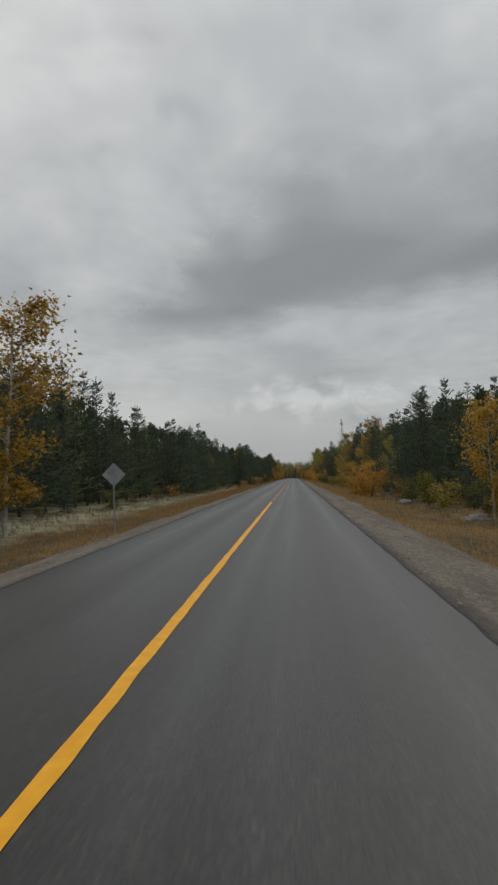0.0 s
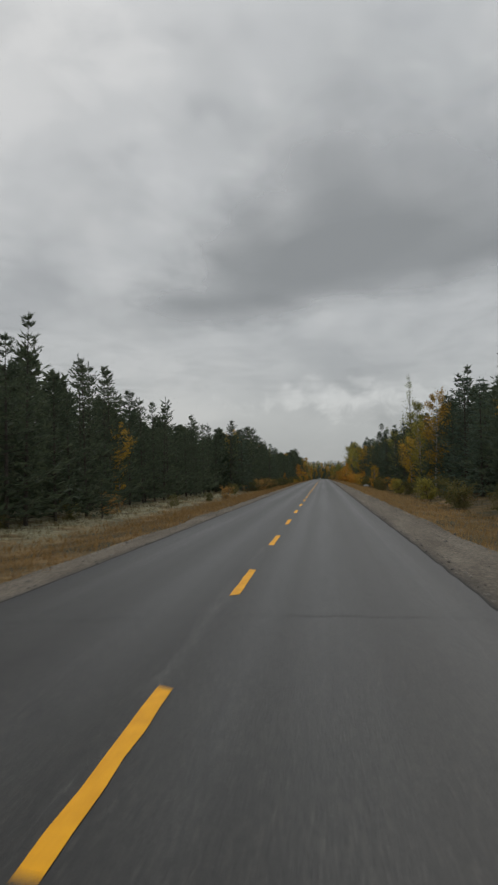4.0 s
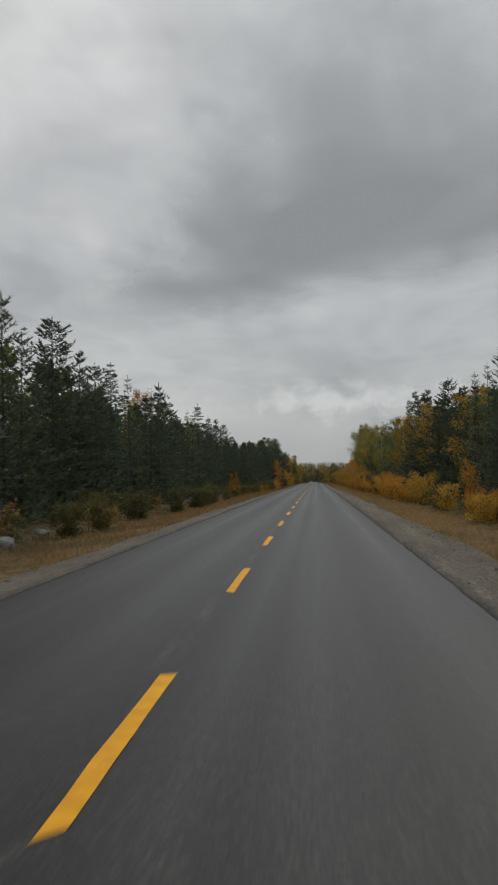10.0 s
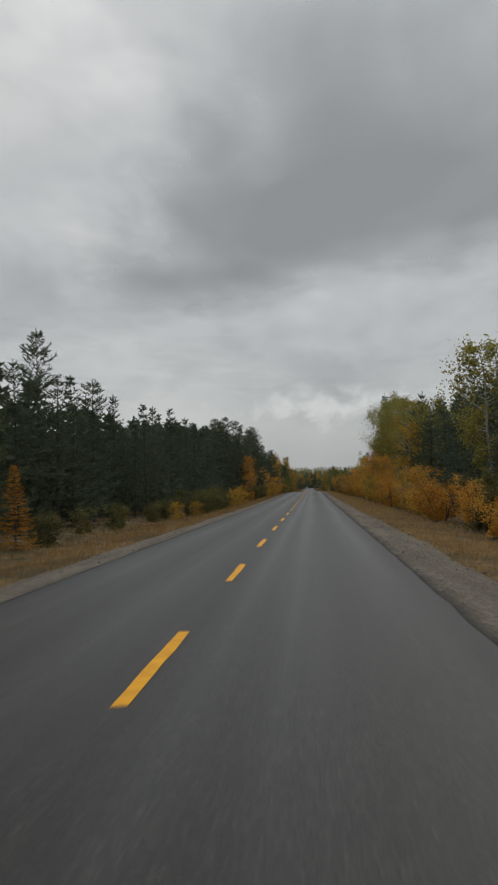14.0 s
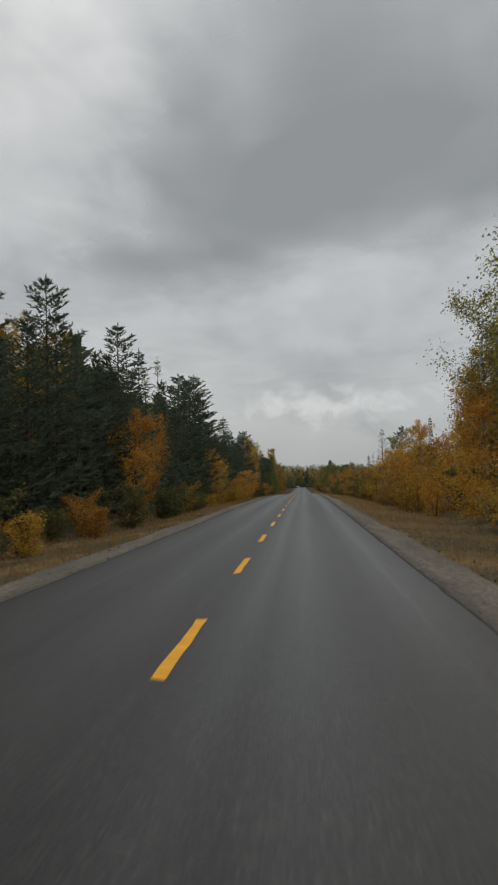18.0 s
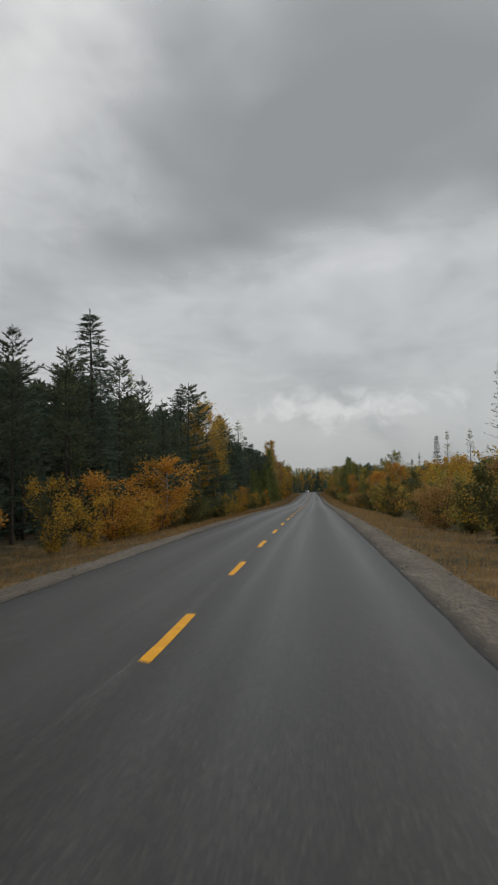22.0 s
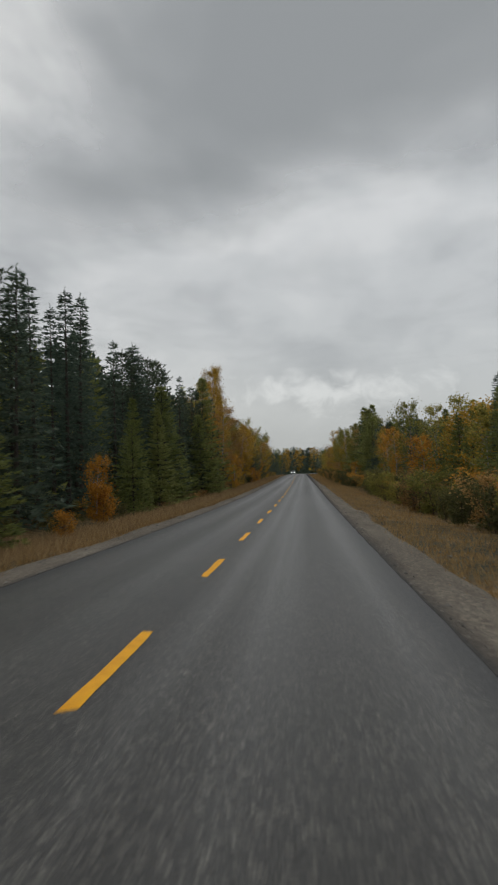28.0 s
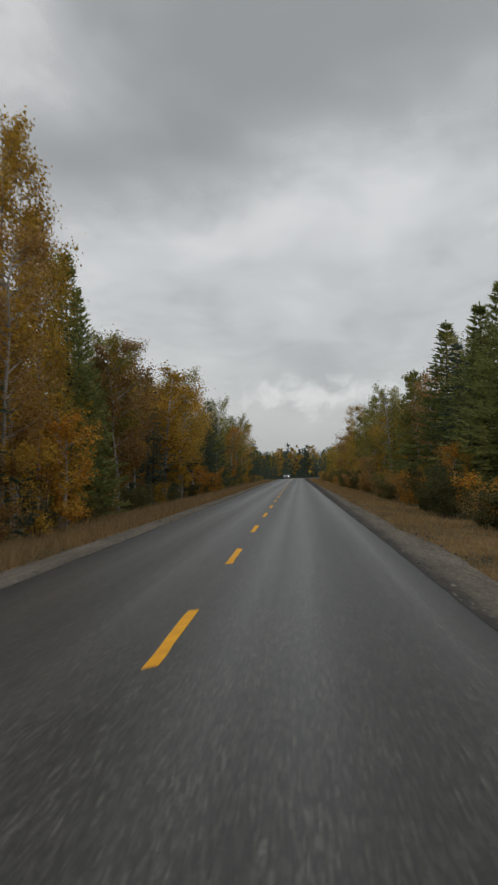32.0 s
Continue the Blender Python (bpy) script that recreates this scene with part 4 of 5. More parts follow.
LANDMARKS += [
    ("tall_pine", 584.6, -12, 12.5, 1.1), ("orange_birch", 586.9, -9, 5, 1.7), ("thin_larch", 587.7, 15.5, 12.2, 1.4), ("thin_larch", 591.4, -12.3, 12.4, 1.15),
    ("pine", 595.1, -12.3, 12.4, 1.15), ("thin_larch", 603.8, 14.5, 5.8, 0.8), ("thin_larch", 608.9, 16.5, 8.1, 1.1), ("gold_shrub", 609.2, -7.4, 1.1, 0.85),
    ("spruce", 612.3, -12.3, 12.4, 1.1), ("gold_shrub", 614.8, 9.9, 2.8, 1.61), ("slim_spruce", 615.3, -12, 14.1, 1.6), ("tall_pine", 618.9, -12, 14.9, 1.4),
    ("gold_birch", 621.6, -11, 11.6, 0.9), ("thin_larch", 623.3, 16.5, 9, 1), ("gold_shrub", 623.4, -8, 2.5, 0.85), ("tall_pine", 625.4, -12.3, 14, 1.1),
    ("spruce", 626.4, -10, 8.8, 1.2), ("slim_spruce", 627.9, 16, 8.9, 1.2), ("olive_shrub", 628.2, 9.7, 2.3, 1.2), ("spruce", 628.3, -9.8, 7.7, 1.2),
    ("gold_birch", 630.1, -11.2, 13.3, 1.1), ("thin_larch", 630.7, -12.3, 14.9, 1), ("gold_shrub", 636, -7.6, 2.6, 1.27), ("thin_larch", 637.6, 14.9, 7.4, 1.1),
]
LANDMARKS += [
    ("thin_larch", 638.1, -12.2, 16.2, 0.8), ("orange_birch", 639.2, 12.5, 5.8, 1.2), ("spruce", 645.3, -11.2, 12.5, 1.2), ("slim_spruce", 646.3, 15, 6.8, 1),
    ("orange_birch", 646.7, -8.4, 3.6, 0.9), ("thin_larch", 651.5, 15, 6.7, 1), ("olive_aspen", 651.7, 13, 7.8, 1.01), ("tall_pine", 652.2, -12.1, 13.6, 1.1),
    ("tall_pine", 653.4, -11.8, 14.7, 1.2), ("orange_birch", 654, 10.6, 5.2, 1.2), ("tall_pine", 657.5, -11.8, 13.6, 1.2), ("orange_birch", 661.3, 11, 5.4, 1.1),
    ("gold_shrub", 663.1, -8, 2.8, 1.19), ("gold_shrub", 663.5, 9, 1.1, 0.94), ("thin_larch", 666.8, 14, 8.3, 1.2), ("spruce", 667, -12.1, 12.8, 1.1),
    ("olive_aspen", 668.3, 13, 7.1, 1.1), ("slim_spruce", 670, -11.8, 13.2, 1.6), ("slim_spruce", 679.4, 13.4, 8.6, 1.6), ("thin_larch", 685.5, -12.1, 16.7, 1.5),
    ("olive_aspen", 690.4, 13, 7.4, 0.9), ("larch", 691.9, -10, 7.8, 1.2), ("spruce", 696.3, -11.8, 14.2, 1), ("larch", 698.6, -9.6, 7.8, 1.4),
]
LANDMARKS += [
    ("slim_spruce", 699.7, -11.8, 12.3, 1.9), ("slim_spruce", 703.5, -12.1, 11.3, 1.2), ("orange_shrub", 704, -7.8, 1.1, 1.2), ("tall_pine", 704.7, -11.8, 12.6, 1.2),
    ("larch", 708, 12, 6.1, 1.3), ("spruce", 712.7, 13.4, 8.3, 1.1), ("orange_birch", 715.4, -9.2, 3.6, 0.85), ("slim_spruce", 715.7, -12.4, 13.4, 1.4),
    ("orange_shrub", 715.8, -9, 2.1, 1.1), ("slim_spruce", 720, -12.7, 12.9, 1.2), ("slim_spruce", 722, -12.4, 14.4, 1.4), ("slim_spruce", 723.2, 13.4, 8.3, 1.5),
    ("slim_spruce", 725, -12.4, 14.6, 1.3), ("larch", 729, -9.8, 6.8, 1.15), ("larch", 733.8, -10.8, 8.6, 1.2), ("spruce", 735.9, -12.4, 13.1, 1),
    ("tall_pine", 739.8, -12.7, 13, 1.1), ("gold_birch", 740.9, 13.8, 6.7, 1), ("larch", 741.1, -10, 8.5, 1.1), ("olive_aspen", 741.9, 14.4, 8, 1.1),
    ("orange_birch", 743, 11.6, 5.1, 1), ("spruce", 743.7, -12.7, 13.3, 1.1), ("slim_spruce", 744.3, -12.4, 14.2, 1.9), ("larch", 746.8, -10.6, 10.8, 1.5),
]
LANDMARKS += [
    ("slim_spruce", 747, -12.4, 13.7, 1.9), ("tall_pine", 750.5, -12.4, 13.8, 1.1), ("olive_aspen", 753.6, 14, 8.1, 1.1), ("tall_pine", 755.3, -12.4, 14.1, 1.1),
    ("larch", 758.7, 13.4, 7.6, 0.8), ("slim_spruce", 760, -12.4, 14, 1.7), ("olive_aspen", 770.3, 14, 9.7, 1), ("spruce", 770.8, -12.4, 14, 0.9),
    ("larch", 772.2, 13.6, 8.2, 0.8), ("pine", 774.9, -12.7, 12.8, 1.15), ("orange_birch", 775.5, 12.8, 7.1, 1.1), ("larch", 776.1, -10.4, 10.1, 1.5),
    ("pine", 776.3, -12.7, 12.9, 1.15), ("gold_shrub", 776.5, 10.2, 1.5, 1.44), ("thin_larch", 779, -12.7, 14, 1.15), ("tall_pine", 782, -12.4, 13.9, 1.1),
    ("orange_birch", 784.7, 12.6, 6.6, 1.1), ("pine", 788.3, -12.4, 14.2, 1.1), ("larch", 789.3, -11.8, 15.9, 1.4), ("gold_birch", 790.8, -12, 14.3, 0.7),
    ("orange_shrub", 791.5, 10.2, 1.5, 1), ("olive_aspen", 792.6, 14.2, 7, 1.1), ("thin_larch", 796.1, 14, 8.4, 1.2), ("gold_shrub", 800.3, -8.6, 3.8, 1.02),
]
LANDMARKS += [
    ("orange_shrub", 800.7, 10, 2.1, 1.6), ("rust_birch", 800.8, -10.2, 12.1, 1), ("slim_spruce", 800.9, 14.4, 9.5, 1.2), ("olive_aspen", 804.2, 13.8, 8, 0.9),
    ("orange_birch", 804.5, -8.6, 5, 1.1), ("gold_birch", 805.9, -9.2, 6.1, 1.1), ("gold_birch", 806.7, -11.6, 18.3, 0.72), ("orange_shrub", 808.3, 10.2, 2, 1.5),
    ("gold_birch", 810.3, -12.6, 18.4, 0.65), ("gold_birch", 811.4, -11.8, 15.8, 0.7), ("tall_pine", 812.3, 13.6, 8.9, 1), ("olive_aspen", 814.6, -12.2, 14.6, 0.7),
    ("larch", 817.4, -11.6, 16, 1), ("larch", 819.8, 13.4, 13.6, 1.3), ("orange_birch", 819.9, 10.6, 3.7, 1), ("larch", 820.2, -11.6, 14.3, 0.9),
    ("larch", 824.6, 13.4, 13.2, 1.4), ("rust_birch", 826, -10.6, 10.6, 1), ("olive_aspen", 827.2, -11.8, 12, 1), ("gold_birch", 830, -11.4, 12, 0.8),
    ("slim_spruce", 831.5, -11.9, 13.1, 1.2), ("rust_birch", 831.5, -11, 12, 1.2), ("larch", 839.3, 13.4, 14.5, 1.4), ("gold_birch", 846.2, -10.4, 11.5, 1.3),
]
LANDMARKS += [
    ("olive_shrub", 847.8, 10.2, 2.2, 1.6), ("rust_birch", 848.1, 13.4, 11, 0.9), ("olive_aspen", 852.3, 13, 11, 1), ("larch", 853.7, 12.6, 12.2, 1.3),
    ("gold_birch", 856.1, -10.2, 11.2, 1.2), ("orange_birch", 861.7, -9, 3.3, 1.1), ("olive_aspen", 864.9, -11.6, 13.5, 1.1), ("spruce", 867, 12.3, 10.3, 1.1),
    ("orange_shrub", 873.7, -8.6, 2.9, 1.2), ("olive_aspen", 877, 12, 11.1, 0.9), ("pine", 878.7, -11.6, 13.5, 1.2), ("olive_aspen", 891.2, 12, 10.4, 1),
    ("pine", 893.1, -11, 13.5, 1.4), ("olive_aspen", 898.9, -10.4, 13.2, 0.9), ("gold_birch", 911.5, 11.6, 12.3, 1.1), ("orange_birch", 923.3, -10, 10.4, 0.9),
    ("rust_birch", 942.9, 11.4, 10.5, 1.3), ("olive_aspen", 943.7, -10.6, 13.5, 1.01), ("olive_aspen", 962.8, -10.6, 13.5, 1.01), ("gold_birch", 976.8, -10.2, 13.5, 1.2),
]
for kind, s, off, h, wide in LANDMARKS:
    plant(kind, s, off, h, wide=wide)

STUFF = []       # trees deeper in the woods, joined
EDGE = []
for side, table, mixes in ((-1, LEFT_TOPS, LEFT_MIX), (1, RIGHT_TOPS, RIGHT_MIX)):
    s = 8.0
    while s < 1150:
        names, weights, near = mix_at(mixes, s)
        kind = rng.choices(names, weights)[0]
        h = tops(table, s) * rng.uniform(0.70, 0.96)
        EDGE.append((kind, s, side * (near + rng.uniform(-0.7, 1.6)), h, rng.uniform(0.95, 1.15) if kind in ("tall_pine", "thin_larch") or "birch" in kind or "aspen" in kind else rng.uniform(1.2, 1.65)))
        if rng.random() < 0.3:
            EDGE.append((rng.choice(("pine", "spruce", "pine")) if weights[0] > 4 else kind, s + 1.0, side * (near - rng.uniform(0.8, 2.2)), rng.uniform(1.6, 4.2), rng.uniform(1.2, 1.7)))
        for row in (1, 2):
            if s < 1060 and rng.random() < 0.95:
                STUFF.append((rng.choices(names, weights)[0], s + rng.uniform(-1.5, 1.5), side * (near + 2.8 * row + rng.uniform(-1, 1)), tops(table, s) * rng.uniform(0.74, 0.94)))
        s += rng.uniform(2.2, 3.4)
NEAR_WOODS = []
counted = {}
for row in LANDMARKS:
    counted[KINDS[row[0]][0][4]] = counted.get(KINDS[row[0]][0][4], 0) + 1
MARKED = LANDMARKS
EDGE = [q for q in EDGE if not any((m[0] == "larch" or m[0] in ("orange_birch", "gold_birch", "gold_larch") and m[3] < 10) and q[2] * m[2] > 0 and -11 < q[1] - m[1] < 0 and abs(q[2]) < abs(m[2]) + 2.2 - 0.12 * (m[1] - q[1]) for m in MARKED if abs(m[2]) < 12.5)]
EDGE = [q for q in EDGE if not any(q[2] * m[2] > 0 and abs(q[1] - m[1]) < 2.4 and abs(q[2]) < abs(m[2]) + 1.2 for m in MARKED)]
for row in sorted(EDGE, key=lambda q: abs(q[2]) + (30 if q[1] > 960 else 0)):
    sort = KINDS[row[0]][0][4]
    counted[sort] = counted.get(sort, 0) + 1
    if counted[sort] <= 280 and row[1] < 900:
        plant(row[0], row[1], row[2], row[3], wide=row[4])
    else:
        NEAR_WOODS.append(row[:4])

# from, kinds with weights, nearest and farthest distance, spacing, height
LEFT_SHRUBS = ((0, "green_shrub:3 rust_shrub:2 gold_shrub:0.4", 10.5, 14.5, 13.0, 1.2), (130, "rust_shrub:3 green_shrub:2", 9.0, 13, 12.0, 1.2), (215, "green_shrub:6 gold_shrub:0.4 rust_shrub:2", 8.0, 11, 3.2, 1.6),
               (330, "green_shrub:3 gold_shrub:1", 9.5, 11.5, 6.0, 1.4), (395, "green_shrub:6 gold_shrub:1.4 orange_shrub:0.6", 7.6, 11, 2.2, 1.9), (480, "green_shrub:7 gold_shrub:0.7 orange_shrub:0.7", 7.4, 10.5, 2.1, 1.9),
               (540, "gold_shrub:3 orange_shrub:2.4 green_shrub:4 rust_shrub:1 olive_shrub:1", 6.8, 10.0, 2.3, 2.3), (610, "green_shrub:4 gold_shrub:3 olive_shrub:2", 7.2, 9.4, 2.4, 1.9),
               (690, "rust_shrub:1.5 green_shrub:5", 9.0, 11.0, 3.2, 1.3), (790, "green_shrub:5 rust_shrub:1 gold_shrub:1", 9.2, 11.0, 3.2, 1.5))
RIGHT_SHRUBS = ((0, "green_shrub:3 rust_shrub:1 olive_shrub:1", 9.5, 11.5, 5.0, 1.8), (95, "green_shrub:3 olive_shrub:1", 9.5, 11.0, 5.5, 1.7), (205, "green_shrub:4 orange_shrub:1 gold_shrub:1", 9.0, 11.0, 4.0, 1.6),
                (300, "orange_shrub:4 gold_shrub:3 green_shrub:2 rust_shrub:1", 8.4, 11.0, 2.4, 2.2), (400, "gold_shrub:4 orange_shrub:4 olive_shrub:2 green_shrub:1", 8.4, 12.5, 1.9, 3.2),
                (487, "gold_shrub:4 orange_shrub:3 rust_shrub:2 olive_shrub:3 green_shrub:1", 7.8, 12.0, 1.6, 3.2), (560, "olive_shrub:4 gold_shrub:2 green_shrub:4 orange_shrub:1 rust_shrub:1", 8.2, 12.5, 2.2, 2.9),
                (645, "green_shrub:6 olive_shrub:2 rust_shrub:2 orange_shrub:0.5", 8.2, 11.5, 1.5, 2.2), (800, "green_shrub:5 rust_shrub:1.5 orange_shrub:1.2 gold_shrub:1", 8.2, 11.2, 1.7, 2.1))
BUSHES = []
for side, table in ((-1, LEFT_SHRUBS), (1, RIGHT_SHRUBS)):
    s = 4.0
    while s < 1040:
        row = [r for r in table if s >= r[0]][-1]
        names, weights = zip(*[(w.split(":")[0], float(w.split(":")[1])) for w in row[1].split()])
        h = row[5] * rng.uniform(0.55, 1.2)
        BUSHES.append((rng.choices(names, weights)[0], s, side * rng.uniform(row[2], row[3]), h, rng.uniform(0.95, 1.4)))
        s += row[4] * rng.uniform(0.6, 1.4)

BUSHES = [q for q in BUSHES if not any(q[2] * m[2] > 0 and -4 < q[1] - m[1] < 1 and m[3] < 9 and abs(m[2]) < 11.2 and q[3] > 1.5 for m in MARKED)]
BUSHES.sort(key=lambda q: abs(q[2]) + (20 if q[1] > 900 else 0))
for row in BUSHES[:285]:
    plant(row[0], row[1], row[2], row[3], wide=row[4])
THICKET = [row[:4] for row in BUSHES[285:]]

# woods beyond the bend and on the far rise
for k in range(620):
    x, y = rng.uniform(-90, 170), rng.uniform(1065, 1420)
    if min(math.hypot(x - along(q)[0], y - along(q)[1]) for q in range(1030, 1340, 12)) < 11:
        continue
    STUFF.append((rng.choices(("spruce", "pine", "slim_spruce", "gold_birch", "olive_aspen"), (6, 5, 2, 2, 2))[0], ("at", x, y), 0, rng.uniform(10, 15)))
for k in range(3800):
    y = rng.uniform(1420, 1900) if k % 3 == 0 else rng.uniform(1900, 2500)
    STUFF.append((rng.choices(("spruce", "pine", "olive_aspen", "gold_birch"), (5, 5, 2, 1))[0], ("at", rng.uniform(-0.16, 0.26) * y, y), 0, rng.uniform(9, 14)))


def y_near(trees):
    return any(not isinstance(t[1], tuple) for t in trees)


def arrays(me):
    v = np.empty(len(me.vertices) * 3)
    me.vertices.foreach_get("co", v)
    return v.reshape(-1, 3), [tuple(p.vertices) for p in me.polygons]


def woods(name, trees, thin, label, swell=1.45):
    """Many trees joined in one mesh, thinner in foliage than those at the edge."""
    cache, mats, index = {}, [], {}
    av, af, ai, base = [], [], [], 0
    for kind, s, off, h in trees:
        h0, trunk, crown, *_ = variant(kind, h) if thin not in (1, 9) or kind not in FILLERS else FILLERS[kind][rng.randrange(3)]
        if crown.name not in cache:
            cv, cf = arrays(crown)
            cv = cv.reshape(-1, 3, 3)[::thin]
            mid = cv.mean(axis=1, keepdims=True)
            cache[crown.name] = ((mid + (cv - mid) * min(thin ** 0.5, swell if y_near(trees) else 6.0)) * np.array((1.15, 1.15, 1.0))).reshape(-1, 3)
        cv = cache[crown.name]
        n = len(cv) // 3
        m = crown.materials[0]
        if m.name not in index:
            index[m.name] = len(mats)
            mats.append(m)
        x, y = s[1:] if isinstance(s, tuple) else along(s, off)
        a, k = rng.uniform(0, 6.28), h / h0
        ca, sa = math.cos(a) * k, math.sin(a) * k
        w = np.empty_like(cv)
        w[:, 0] = cv[:, 0] * ca - cv[:, 1] * sa + x
        w[:, 1] = cv[:, 0] * sa + cv[:, 1] * ca + y
        w[:, 2] = cv[:, 2] * k + ground_height(x, y)
        av.append(w)
        af.append(np.arange(n * 3).reshape(-1, 3) + base)
        ai += [index[m.name]] * n
        base += n * 3
    v, f = np.concatenate(av), np.concatenate(af)
    me = bpy.data.meshes.new(name)
    me.vertices.add(len(v))
    me.vertices.foreach_set("co", v.ravel())
    me.loops.add(f.size)
    me.loops.foreach_set("vertex_index", f.ravel())
    me.polygons.add(len(f))
    me.polygons.foreach_set("loop_start", np.arange(0, f.size, 3))
    me.polygons.foreach_set("loop_total", np.full(len(f), 3))
    for m in mats:
        me.materials.append(m)
    me.polygons.foreach_set("material_index", ai)
    me.update(calc_edges=True)
    return tagged(new(name, me), label, "woods", kind="stuff")


woods("pine_woods", [t for t in NEAR_WOODS if t[1] < 900], 2, "pines standing close behind the forest edge")
woods("roadside_woods", [t for t in NEAR_WOODS if t[1] >= 900], 7, "mixed forest edge far along the road")
woods("thicket", THICKET, 4, "mixed autumn shrubs filling the verge below the trees")
woods("woods", [t for t in STUFF if not isinstance(t[1], tuple) and t[0] in FILLERS], 1, "dense dark conifer woods behind the forest edge")
woods("leafy_woods", [t for t in STUFF if not isinstance(t[1], tuple) and t[0] not in FILLERS], 8, "yellow and green birches behind the forest edge")
woods("bend_woods", [t for t in STUFF if isinstance(t[1], tuple) and t[1][2] < 1420], 24, "dark spruce woods closing the view behind the bend")
woods("far_woods", [t for t in STUFF if isinstance(t[1], tuple) and t[1][2] >= 1420], 80, "distant wooded rise beyond the bend in the road")


# the forest goes on behind the edge, on both sides
DEEP = []
for side in (-1, 1):
    s = 0.0
    while s < 1080:
        names, weights, near = mix_at(LEFT_MIX if side < 0 else RIGHT_MIX, s)
        for row in range(9):
            DEEP.append((rng.choices(names, weights)[0], s + rng.uniform(-2, 2), side * (near + 9.5 + 5.0 * row + rng.uniform(-2, 2)), tops(LEFT_TOPS if side < 0 else RIGHT_TOPS, s) * rng.uniform(0.6, 0.82)))
        s += 5.4
woods("deep_woods", [t for t in DEEP if t[0] in FILLERS], 9, "dark conifer forest stretching away from the road", 3.0)
woods("deep_leafy_woods", [t for t in DEEP if t[0] not in FILLERS], 34, "autumn birch forest stretching away from the road", 4.2)


# ---------- grass and lichen ----------
def tufts(name, count, place, mat, tall, label, blades=3, width=0.010, bend=0.9):
    """Bent blades, each a narrow triangle, in loose tufts."""
    r = np.random.RandomState(len(name) * 7)
    v, f = [], []
    made = 0
    while made < count:
        got = place(r)
        if got is None:
            continue
        x, y = got
        z = ground_height(x, y)
        tuft = tall * (0.55 + 0.9 * r.uniform() ** 2)
        for b in range(blades):
            a, c = r.uniform(0, 6.283), r.uniform(0, 6.283)
            h = tuft * r.uniform(0.5, 1.2)
            px, py = x + r.uniform(-0.15, 0.15), y + r.uniform(-0.15, 0.15)
            w = width * r.uniform(0.6, 1.5)
            lean = h * r.uniform(0.1, bend)
            dx, dy = math.cos(c) * w, math.sin(c) * w
            i = len(v)
            v += [(px - dx, py - dy, z - 0.03), (px + dx, py + dy, z - 0.03), (px + math.cos(a) * lean, py + math.sin(a) * lean, z + h)]
            f.append((i, i + 1, i + 2))
        made += 1
    return tagged(new(name, mesh_of(name, v, f, mat)), label, "grass", kind="stuff")


def verge_left(r):
    s = r.uniform(5, 1040)
    wide = 9.4 if s > 640 else (10.0 if s < 210 else 10.5)
    return along(s, -(4.35 + (wide - 4.35) * r.uniform() ** 1.3 + 0.25 * noise.noise(Vector((s * 0.4, 2.0, 0)))))


def verge_right(r):
    s = r.uniform(2, 1040)
    return along(s, 4.95 - 0.65 * min(max((s - 230) / 220, 0), 1) + 4.5 * r.uniform() ** 1.3 + 0.25 * noise.noise(Vector((s * 0.4, 5.0, 0))))


tufts("dry_grass", 62000, verge_left, DRY, 0.20, "dry yellow-brown grass on the verge", 4)
def tall_verge(r):
    return along(r.uniform(640, 1000), -(4.9 + 4.3 * r.uniform()))


STRAW = leafy("straw_grass", (0.22, 0.14, 0.065), (0.38, 0.26, 0.13), (0.56, 0.42, 0.23), 0.2)
tufts("straw_grass", 22000, tall_verge, STRAW, 0.40, "tall pale straw-coloured grass on the verge", 4, 0.012)
tufts("verge_grass", 58000, verge_right, DRY, 0.18, "dry brown grass along the gravel", 4)


def under_trees(r):
    s = r.uniform(4, 960)
    side = -1 if r.uniform() < 0.5 else 1
    near = 10.5 if side < 0 and s < 215 else 8.4
    return along(s, side * r.uniform(near, 13.5))


HERB = leafy("withered_herbs", (0.06, 0.055, 0.025), (0.12, 0.10, 0.042), (0.20, 0.15, 0.06), 0.2)
tufts("undergrowth", 30000, under_trees, HERB, 0.34, "withered low undergrowth at the foot of the trees")


# ---------- signs, car, rocks, cracks ----------
def box(bm, size, at, bevel=0.0):
    r = bmesh.ops.create_cube(bm, size=1.0, matrix=Matrix.Translation(at) @ Matrix.Diagonal((*size, 1)))
    if bevel:
        es = list({e for v in r["verts"] for e in v.link_edges})
        bmesh.ops.bevel(bm, geom=es, offset=bevel, segments=2, affect="EDGES")


def diamond(side, thick, rounded=0.04):
    """A square plate on its corner, in the plane across the road."""
    bm = bmesh.new()
    pts = []
    for cx, cz in ((1, 1), (-1, 1), (-1, -1), (1, -1)):
        for k in range(4):
            a = math.atan2(cz, cx) - math.pi / 4 + k / 3 * math.pi / 2
            pts.append((cx * (side / 2 - rounded) + rounded * math.cos(a), cz * (side / 2 - rounded) + rounded * math.sin(a)))
    c, s = math.cos(math.pi / 4), math.sin(math.pi / 4)
    front = [bm.verts.new((x * c - z * s, -thick / 2, x * s + z * c)) for x, z in pts]
    rear = [bm.verts.new((v.co.x, thick / 2, v.co.z)) for v in front]
    bm.faces.new(front)
    bm.faces.new(rear[::-1])
    for i in range(len(pts)):
        j = (i + 1) % len(pts)
        bm.faces.new((front[j], front[i], rear[i], rear[j]))
    bmesh.ops.recalc_face_normals(bm, faces=bm.faces)
    return bm


